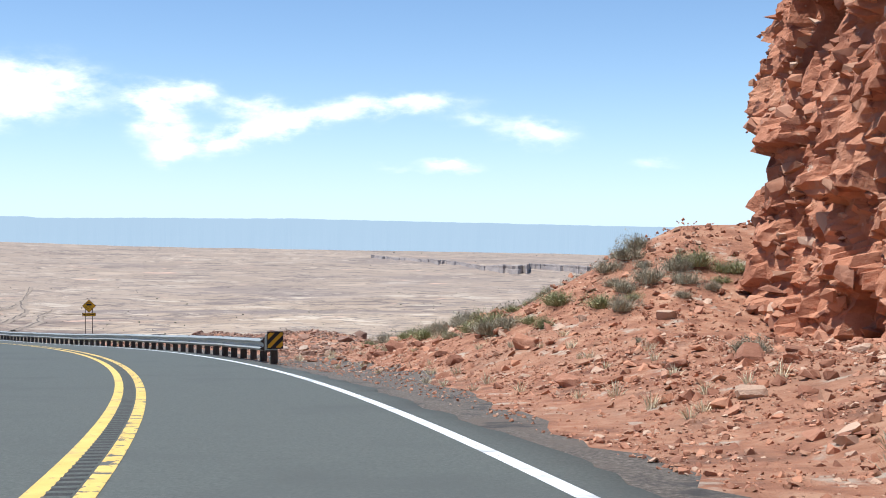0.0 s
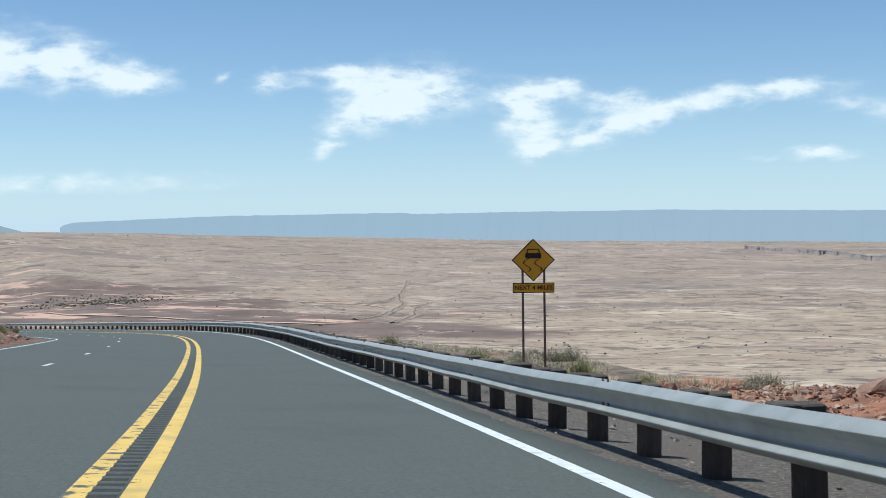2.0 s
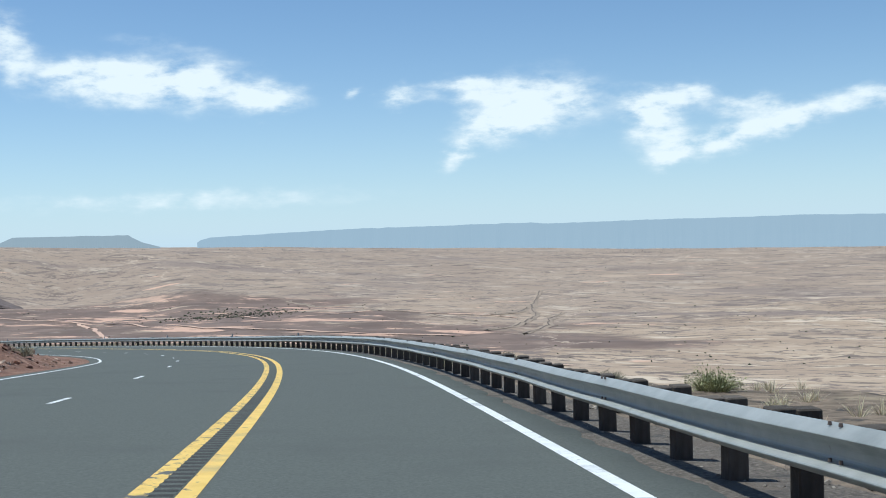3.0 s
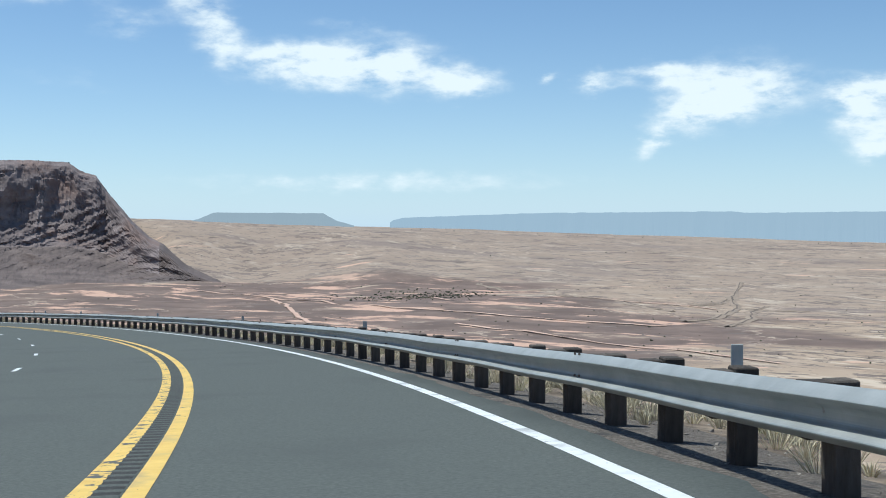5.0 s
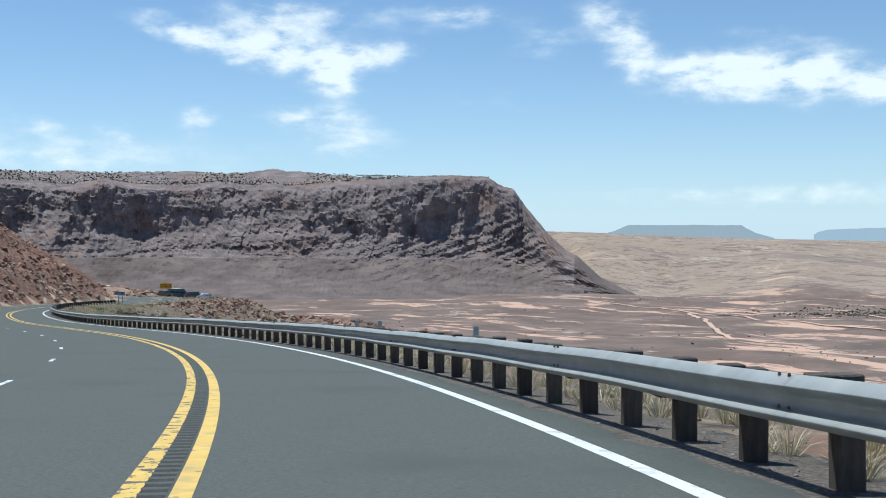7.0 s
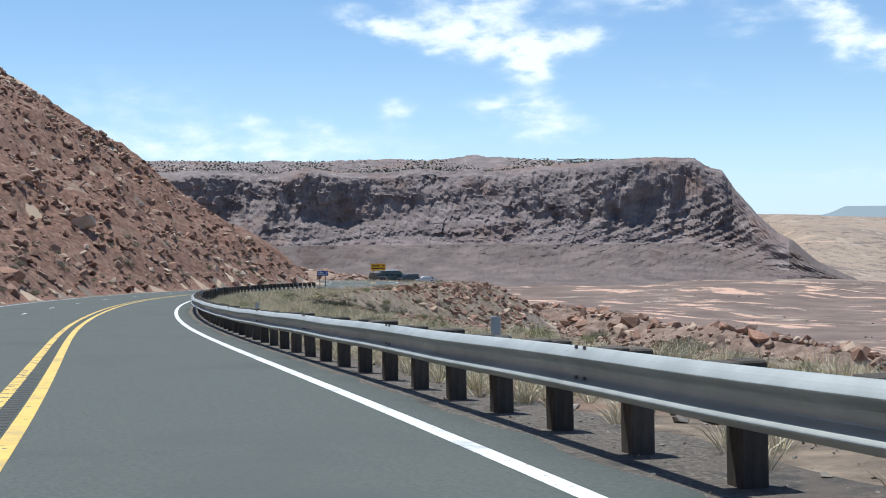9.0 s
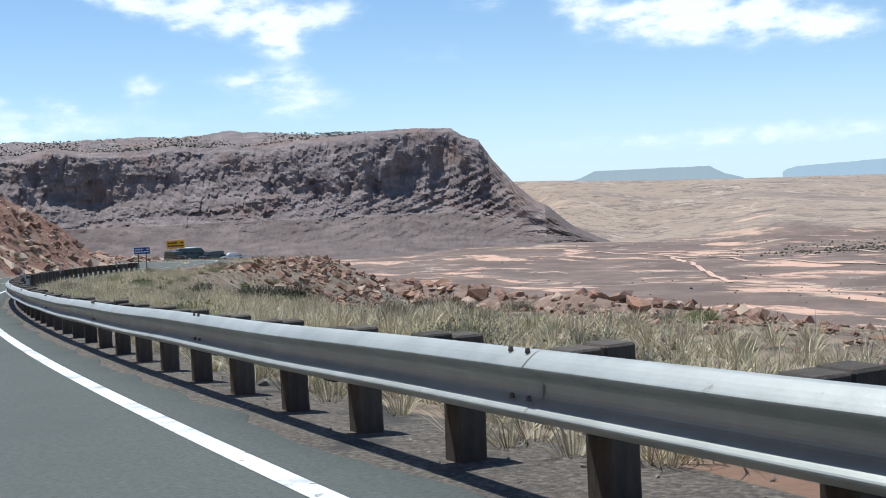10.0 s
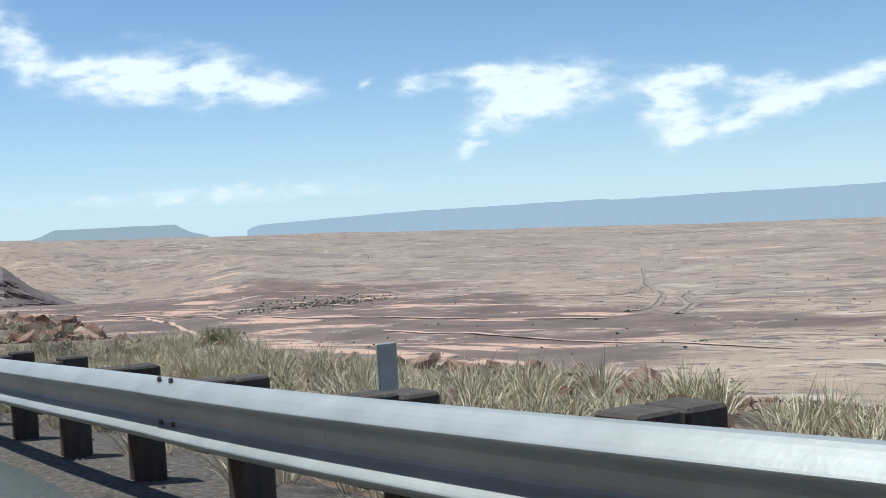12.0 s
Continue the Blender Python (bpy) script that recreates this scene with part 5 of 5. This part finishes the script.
def shrub_kind(seed, mat):
    """A shrub at full size 1: bent twigs, and leaf tufts round their ends."""
    rnd = np.random.RandomState(seed)
    vs, fs, k = [], [], 0
    for _ in range(9):
        V, F = blades(rnd, 58, 0.42, 0.62, 1.15, 0.0065, rnd.uniform(-0.3, 0.3), rnd.uniform(-0.3, 0.3), 0, 0.45)
        vs.append(V)
        fs += [tuple(i + k for i in f) for f in F]
        k += len(V)
    twigs = (np.concatenate(vs), fs)
    n = 700
    a, t = rnd.uniform(0, 6.3, n), rnd.uniform(0.05, 1, n) ** 0.5
    c = np.stack([np.cos(a) * t * 0.62, np.sin(a) * t * 0.62, rnd.uniform(0.1, 0.64, n) * (1.05 - 0.55 * t)], 1)
    c += 0.09 * fractal(a * 2, t * 4, 3, seed)[:, None]
    d1, d2 = rnd.normal(0, 0.022, (n, 3)), rnd.normal(0, 0.022, (n, 3))
    leaves = (np.stack([c, c + d1, c + d2], 1).reshape(-1, 3), [(3 * i, 3 * i + 1, 3 * i + 2) for i in range(n)])
    return twigs, leaves, (tuple_mesh("twigs", *twigs, mat), tuple_mesh("foliage", *leaves, mat))


SHRUB_KINDS = [shrub_kind(50 + i, M_SAGE if i % 3 else M_GREENBRUSH) for i in range(6)]


def far_shrub(twigs, leaves):
    """Half the twigs and leaves, for brush that stays far off."""
    n = len(twigs[0]) // 10 * 5
    tw = [f for f in twigs[1] if max(f) < n]
    lf = [tuple(i + n for i in f) for f in leaves[1][::2]]
    return np.concatenate([twigs[0][:n], leaves[0]]), tw + lf


SHRUB_DATA = [far_shrub(t, l) for t, l, _ in SHRUB_KINDS]


def shrubs(n, s0, s1, d0, d1, lo, hi, seed, group, label, kinds=range(6), stuff=False):
    rnd = random.Random(seed)
    if stuff:
        vs, fs, k = [], [], 0
        for x, y, z, size in scatter(n, s0, s1, d0, d1, lo, hi, seed, 1.5):
            co, faces = SHRUB_DATA[rnd.choice(list(kinds))]
            a = rnd.uniform(0, 6.28)
            ca, sa = math.cos(a) * size, math.sin(a) * size
            vs.append(np.stack([co[:, 0] * ca - co[:, 1] * sa + x, co[:, 0] * sa + co[:, 1] * ca + y, co[:, 2] * size + z - 0.02], 1))
            fs += [tuple(i + k for i in f) for f in faces]
            k += len(co)
        tagged(mesh_object("brush", np.concatenate(vs), fs, M_SAGE), label, "brush", kind="stuff")
        return
    for x, y, z, size in scatter(n, s0, s1, d0, d1, lo, hi, seed, 1.5):
        ob = new("shrub")
        for part_name, me in zip(("brushwood", "foliage"), SHRUB_KINDS[rnd.choice(list(kinds))][2]):
            new(part_name, me).parent = ob
        ob.matrix_basis = pose(x, y, z - 0.02, 0, 0, rnd.uniform(0, 360)) @ Matrix.Diagonal((size, size, size * rnd.uniform(0.75, 1.1), 1))
        tagged(ob, label, "shrub", group)


shrubs(90, 65, 84, -12, -5.4, 0.5, 1.1, 31, "brush below the road cut", "grey-green sagebrush on the red scree")
shrubs(8, 56, 72, -9.5, -4.5, 0.3, 0.7, 32, "brush on the scree", "dry tan brush growing among red rocks")
shrubs(46, 132, 185, -15, -3.4, 0.5, 1.25, 33, "brush behind the guardrail", "dry grey-tan sagebrush behind the guardrail")
shrubs(30, 185, 380, -6.5, -2.6, 0.35, 0.7, 34, "low brush under the guardrail", "low dry shrub beside the guardrail posts")
shrubs(125, 380, 505, -13, -2.6, 0.5, 1.2, 35, "brush on the bench", "tall dry green-tan bush on the bench")
shrubs(70, 500, 640, -24, -3, 0.6, 1.6, 36, "brush on the headland", "pale sagebrush on the rocky headland", stuff=True)
shrubs(200, 300, 540, 13.2, 20, 0.5, 1.3, 37, "brush at the hill's foot", "pale sagebrush at the foot of the red hill", stuff=True)
shrubs(50, 330, 540, 26, 55, 0.6, 1.3, 38, "brush on the hillside", "grey brush on the rocky hillside", stuff=True)
shrubs(40, 138, 212, 13.2, 22, 0.5, 1.1, 39, "brush on the low bank", "grey-olive brush on the low red bank")


def build_junipers():
    """Low dark junipers at the outer edge of the bench."""
    rnd = random.Random(3)
    kinds = [shrub_kind(90 + i, M_JUNIPER)[2] for i in range(3)]
    for x, y, z, size in along_edge(16, 425, 470, 0.8, 1.5, 44, 1.2):
        ob = new("juniper")
        for part_name, me in zip(("brushwood", "foliage"), kinds[rnd.randrange(3)]):
            new(part_name, me).parent = ob
        ob.matrix_basis = pose(x, y, z - 0.03, 0, 0, rnd.uniform(0, 360)) @ Matrix.Diagonal((size, size, size * 0.9, 1))
        tagged(ob, "low dark green juniper bush among bench rocks", "shrub", "junipers on the bench")


    spots = np.random.RandomState(9)
    for k in range(16):
        x, y = -504 + spots.normal(0, 16), 480 + spots.normal(0, 9)
        size = spots.uniform(2.6, 4.6)
        ob = new("juniper")
        for part_name, me in zip(("brushwood", "foliage"), kinds[k % 3]):
            new(part_name, me).parent = ob
        ob.matrix_basis = pose(x, y, float(headland_z(np.array([x]), np.array([y]))[0][0]) - 0.3, 0, 0, spots.uniform(0, 360)) @ Matrix.Diagonal((size, size, size * 0.9, 1))
        tagged(ob, "dark green juniper tree on the rubble shelf", "juniper", "junipers on the shelf")


M_JUNIPER = material("juniper_green", [(0.05, 0.055, 0.035), (0.1, 0.1, 0.065)], 0.3, 5, 0.95, island=0.3)
build_junipers()


def build_grass():
    rnd = np.random.RandomState(8)
    vs, fs, k = [], [], 0
    zones = [(900, 178, 380, -3.8, -1.6, 0.25, 0.6), (1500, 375, 505, -9, -1.6, 0.35, 0.9), (1100, 380, 470, -5.5, -1.7, 0.35, 0.8), (700, 395, 450, -10, -3, 0.35, 0.7), (1500, 425, 505, -8, -1.6, 0.35, 0.75), (500, 500, 640, -16, -2.4, 0.4, 0.8), (160, 132, 178, -9, -2.4, 0.3, 0.5),
             (330, 300, 540, 12.8, 20, 0.3, 0.6), (60, 46, 82, -6, -2.4, 0.25, 0.45)]
    for n, s0, s1, d0, d1, lo, hi in zones:
        for x, y, z, size in scatter(n, s0, s1, d0, d1, lo, hi, int(s0 + n), 1.0):
            V, F = blades(rnd, 42, 0.34 * size / 0.5, size * 0.85, 1.1, 0.0042, x, y, z, 0.55)
            vs.append(V)
            fs.append((np.array([f + (f[-1],) * (4 - len(f)) for f in F]) + k, len(F)))
            k += len(V)
    V = np.concatenate(vs)
    faces = []
    for arr, _ in fs:
        for q in arr.tolist():
            faces.append(tuple(q) if q[2] != q[3] else tuple(q[:3]))
    ob = mesh_object("dry_grass", V, faces, M_STRAW)
    tagged(ob, "straw-coloured dry grass tufts along the road", "grass", kind="stuff")


build_grass()


def build_plain_scrub():
    """Dark juniper dots far down on the plain."""
    rnd = np.random.RandomState(12)
    n = 1100
    az, el = rnd.uniform(-12, 60, n), -rnd.uniform(1.3, 6.0, n)
    grove = rnd.uniform(0, 1, n) < 0.4
    az, el = np.where(grove, rnd.normal(32, 1.6, n), az), np.where(grove, -3.25 + rnd.normal(0, 0.1, n) + (32 - az * 0) * 0, el)
    r = 150 / np.tan(np.radians(-el))
    r = np.clip(r, 1100, 4300)
    p = polar(az, r, 0.0)
    z = plain_height(p[:, 0], p[:, 1])
    size = rnd.uniform(0.9, 2.8, n) * np.where(grove, 1.5, 1.0)
    heap("plain_scrub", np.stack([p[:, 0], p[:, 1], z, size], 1), M_JUNIPER, "dark scattered juniper scrub on the plain", "scrub")


build_plain_scrub()
heap("rim_scrub", RIM_SPOTS[0][:3600], M_JUNIPER, "dark juniper scrub along the mesa rim", "scrub")
M_RIMROCK = material("pale_rim_rock", [(0.34, 0.28, 0.24), (0.56, 0.48, 0.42)], 0.08, 6, 0.95, island=0.3)
heap("rim_rocks", RIM_SPOTS[0][3600:], M_RIMROCK, "pale sandstone ledges and rocks along the mesa rim")


def build_tracks():
    """Pale dirt tracks down on the flat."""
    for pts in ([(39.2, -3.25), (38.4, -3.7), (37.2, -4.6)], [(43.0, -2.9), (38.6, -3.3), (33.0, -3.9), (27.0, -4.3), (20.0, -4.5)],
                [(30.0, -4.6), (26.0, -5.0), (20.0, -5.6), (14.0, -6.2)], [(35.0, -3.2), (30.0, -3.6), (24.0, -3.4), (18.0, -3.7)]):
        az = np.array([p[0] for p in pts])
        el = np.array([p[1] for p in pts])
        t = np.linspace(0, 1, 140)
        knot = np.linspace(0, 1, len(pts))
        a = np.interp(t, knot, az) + 0.12 * fractal(t * 9, t * 0, 3, 5)
        r = 150 / np.tan(np.radians(-np.interp(t, knot, el)))
        p = polar(a, r, 0.0)[:, :2]
        d = np.gradient(p, axis=0)
        nrm = np.stack([-d[:, 1], d[:, 0]], 1) / (np.hypot(d[:, 0], d[:, 1])[:, None] + 1e-6)
        rows = []
        for w in (-4.5, 0, 4.5):
            q = p + nrm * w
            rows.append(np.column_stack([q, plain_height(q[:, 0], q[:, 1]) + 1.2]))
        tagged(grid_object("dirt_track", np.stack(rows, 1), M_TRACK), "pale salmon dirt track across the flat", "track", kind="structure")


def build_washes():
    """A branching dry wash in the plain: pale banks, its shaded crease painted dark."""
    for pts in ([(17.0, -2.85), (17.35, -3.2), (16.95, -3.6), (17.5, -3.95), (18.3, -4.2), (18.9, -4.3)], [(15.8, -3.55), (16.2, -3.75), (16.0, -4.05), (16.7, -4.3), (17.2, -4.45)],
                [(17.3, -3.3), (17.9, -3.5), (18.9, -3.6)], [(16.95, -3.6), (15.2, -3.7), (13.5, -3.75)], [(22.5, -3.5), (21.0, -3.75), (19.8, -3.85)], [(29.5, -2.9), (27.5, -3.1), (25.6, -3.15)],
                [(26.0, -3.3), (24.4, -3.45), (23.4, -3.4)]):
        t = np.linspace(0, 1, 90)
        knot = np.linspace(0, 1, len(pts))
        a = np.interp(t, knot, [p[0] for p in pts]) + 0.16 * fractal(t * 7, t * 0 + pts[0][0], 4, 6)
        r = 150 / np.tan(np.radians(-np.interp(t, knot, [p[1] for p in pts])))
        p = polar(a, r, 0.0)[:, :2]
        d = np.gradient(p, axis=0)
        nrm = np.stack([-d[:, 1], d[:, 0]], 1) / (np.hypot(d[:, 0], d[:, 1])[:, None] + 1e-6)
        swell = (0.45 + 0.55 * np.sin(t * np.pi)) * (1 + 0.5 * fractal(t * 14, t * 0, 3, 8))
        rows = []
        for w, up in ((-12, 0.0), (-3, 1.2), (-1.6, 0.9), (1.6, 0.9), (4, 1.2), (12, 0.0)):
            q = p + nrm * (w * swell)[:, None]
            rows.append(np.column_stack([q, plain_height(q[:, 0], q[:, 1]) + up + 0.6]))
        rows = np.stack(rows, 1)
        ob = grid_object("dry_wash", rows, M_WASHBANK, smooth=False)
        bed = grid_object("wash_crease", rows[:, 2:4] + (0, 0, 0.45), M_WASHCREASE, parent=ob)
        bed["label"] = "painted dark crease of the wash"
        tagged(ob, "branching dry wash with pale banks on the plain", "wash", kind="structure")


M_WASHBANK = material("pale_wash_bank", [(0.25, 0.195, 0.15), (0.37, 0.29, 0.222)], 0.03, 7, 0.95)
M_WASHCREASE = material("painted_crease_shade", [(0.12, 0.095, 0.08), (0.2, 0.16, 0.13)], 0.05, 6, 0.95)
build_washes()
M_TRACK = material("salmon_dirt", [(0.5, 0.33, 0.25), (0.62, 0.43, 0.33)], 0.05, 6, 0.95)
build_tracks()

# ---- boards and parked vehicles at the pull-out ----
M_BLUE = material("blue_sign_face", [(0.03, 0.07, 0.25), (0.04, 0.09, 0.3)], 2, 4, 0.45)
M_CARWHITE = material("white_car_paint", [(0.62, 0.64, 0.65), (0.72, 0.74, 0.75)], 2, 4, 0.3, spec=0.5)
M_CARDARK = material("dark_car_paint", [(0.025, 0.03, 0.032), (0.045, 0.05, 0.05)], 2, 4, 0.3, spec=0.5)
M_CARGREEN = material("dark_green_car_paint", [(0.04, 0.07, 0.068), (0.06, 0.095, 0.09)], 2, 4, 0.3, spec=0.5)
M_CARGLASS = material("dark_car_glass", [(0.015, 0.018, 0.02), (0.03, 0.035, 0.04)], 2, 3, 0.12, spec=0.6)
M_TYRE = material("tyre_rubber", [(0.02, 0.02, 0.02), (0.035, 0.035, 0.034)], 8, 4, 0.85)
M_CHROME = material("bright_trim", [(0.6, 0.61, 0.62), (0.7, 0.7, 0.7)], 3, 3, 0.25, metal=0.9)
M_LAMP = material("clear_lamp_lens", [(0.7, 0.7, 0.68), (0.8, 0.8, 0.78)], 3, 3, 0.15)


def build_board(name, x, y, z_top, w, h, posts, face, label, turn):
    g = float(pullout_z(x, y))
    ob = tagged(new(name), label, "road sign")
    ob.matrix_basis = pose(x, y, g, 0, 0, turn)
    top = z_top - g
    for px in (-posts, posts):
        bm = bmesh.new()
        box(bm, (0.09, 0.07, top), pose(px, 0.05, top / 2 - 0.1), 0.006)
        part("post", bm, M_POST, ob, "brown steel post")
    bm = bmesh.new()
    box(bm, (w, 0.02, h), pose(0, 0, top - h / 2), 0.006)
    board = part("board", bm, face, ob)
    bm = bmesh.new()
    rnd = random.Random(int(w * 10))
    for row in range(2):
        n = 5
        for i in range(n):
            if rnd.random() < 0.85:
                box(bm, (w * 0.15, 0.006, h * 0.16), pose(w * (-0.36 + 0.18 * i), -0.014, top - h * (0.32 + 0.36 * row)))
    part("text_bars", bm, M_BLACK if face is M_SIGNYELLOW else M_WHITE, board)


def pullout_z(x, y):
    s, d = nearest(np.array([x]), np.array([y]))
    return land_z(s, d)[0] if d[0] < PAVE_R else float(on_road(s, d)[0][2])


def build_vehicle(name, label, m, length, width, height, paint, cabin, kind):
    """cabin: outline of the side view from front to back as shares of length and height."""
    car = tagged(new(name), label, kind, "vehicles at the pull-out")
    car.matrix_basis = m
    r = 0.36

    def shell(outline, half, taper):
        bm = bmesh.new()
        lft = [bm.verts.new((half * (1 - taper * max(0, z - 0.5)), y * length, z * height)) for y, z in outline]
        rgt = [bm.verts.new((-v.co.x, v.co.y, v.co.z)) for v in lft]
        n = len(outline)
        bm.faces.new(lft)
        bm.faces.new(rgt[::-1])
        for i in range(n):
            bm.faces.new((lft[i], rgt[i], rgt[(i + 1) % n], lft[(i + 1) % n]))
        bmesh.ops.recalc_face_normals(bm, faces=bm.faces)
        bmesh.ops.bevel(bm, geom=list(bm.edges), offset=0.04, segments=2, affect="EDGES")
        return bm
    part("body", shell(cabin, width / 2, 0.18), paint, car, smooth=False)
    for side in (-1, 1):
        for y0, y1 in ((-0.20, -0.02), (0.0, 0.18), (0.2, 0.36)):
            bm = bmesh.new()
            top = 0.9
            box(bm, (0.03, (y1 - y0) * length * 0.92, height * 0.24), pose(side * (width / 2 - 0.055 - 0.0), (y0 + y1) / 2 * length, height * (top - 0.19), 0, side * -9, 0), 0.01)
            part("side_window", bm, M_CARGLASS, car)
        for y in (-0.32, 0.31):
            bm = bmesh.new()
            cyl(bm, r, (side * (width / 2 - 0.2), y * length, r - 0.02), (side * (width / 2 + 0.02), y * length, r - 0.02), 18)
            w = part("wheel", bm, M_TYRE, car)
            bm = bmesh.new()
            cyl(bm, r * 0.6, (side * (width / 2), y * length, r - 0.02), (side * (width / 2 + 0.03), y * length, r - 0.02), 12)
            part("rim", bm, M_CHROME, w)
        bm = bmesh.new()
        box(bm, (0.32, 0.05, 0.14), pose(side * width * 0.33, -0.497 * length, height * 0.42), 0.02)
        part("headlight", bm, M_LAMP, car)
    bm = bmesh.new()
    box(bm, (width * 0.74, 0.03, height * 0.3), pose(0, -0.262 * length, height * 0.75, -48), 0.01)
    part("windscreen", bm, M_CARGLASS, car)
    if kind == "van":
        bm = bmesh.new()
        box(bm, (width * 0.86, length * 0.6, height * 0.12), pose(0, length * 0.16, height * 1.01), 0.06)
        part("camper_roof", bm, M_CARWHITE, car, "white camper roof")
    bm = bmesh.new()
    box(bm, (width * 0.98, 0.1, 0.2), pose(0, -0.5 * length, height * 0.22), 0.03)
    part("bumper", bm, M_TYRE, car)


SUV = [(-0.5, 0.16), (-0.5, 0.5), (-0.46, 0.56), (-0.29, 0.6), (-0.2, 0.96), (-0.15, 1.0), (0.42, 1.0), (0.48, 0.9), (0.5, 0.55), (0.5, 0.16)]
SEDAN = [(-0.5, 0.18), (-0.5, 0.48), (-0.46, 0.56), (-0.27, 0.64), (-0.12, 0.97), (-0.06, 1.0), (0.2, 1.0), (0.34, 0.72), (0.49, 0.66), (0.5, 0.18)]
VAN = [(-0.5, 0.14), (-0.5, 0.42), (-0.45, 0.5), (-0.36, 0.54), (-0.25, 0.9), (-0.2, 1.0), (0.49, 1.0), (0.5, 0.96), (0.5, 0.14)]


def build_pullout():
    build_board("notice_board", -337.7, 334.7, -28.0, 1.4, 0.6, 0.35, M_BLUE, "blue notice board on posts beside the road", 58)
    build_board("warning_board", -434.9, 391.1, -30.2, 3.2, 1.5, 1.0, M_SIGNYELLOW, "large yellow warning board at the pull-out", 62)
    for name, label, dx, dy, turn, size, paint, outline, kind in (
        ("camper_van", "dark green camper van parked at the pull-out", -3.5, 5.5, 105, (6.2, 2.1, 2.6), M_CARGREEN, VAN, "van"),
        ("sport_utility_car", "dark sport utility car parked in front of the van", -0.5, 7.6, -50, (4.9, 1.95, 1.85), M_CARDARK, SUV, "car"),
        ("sport_utility_car", "dark sport utility car parked beside the yellow board", -2.5, 1.2, 30, (4.8, 1.95, 1.8), M_CARDARK, SUV, "car"),
        ("sedan_car", "white sedan parked at the bench edge", 1.0, 11.0, -80, (4.7, 1.85, 1.5), M_CARWHITE, SEDAN, "car"),
    ):
        x, y = -434.9 + dx, 391.1 + dy
        build_vehicle(name, label, pose(x, y, float(pullout_z(x, y)), 0, 0, 62 + turn), *size, paint, outline, kind)


build_pullout()
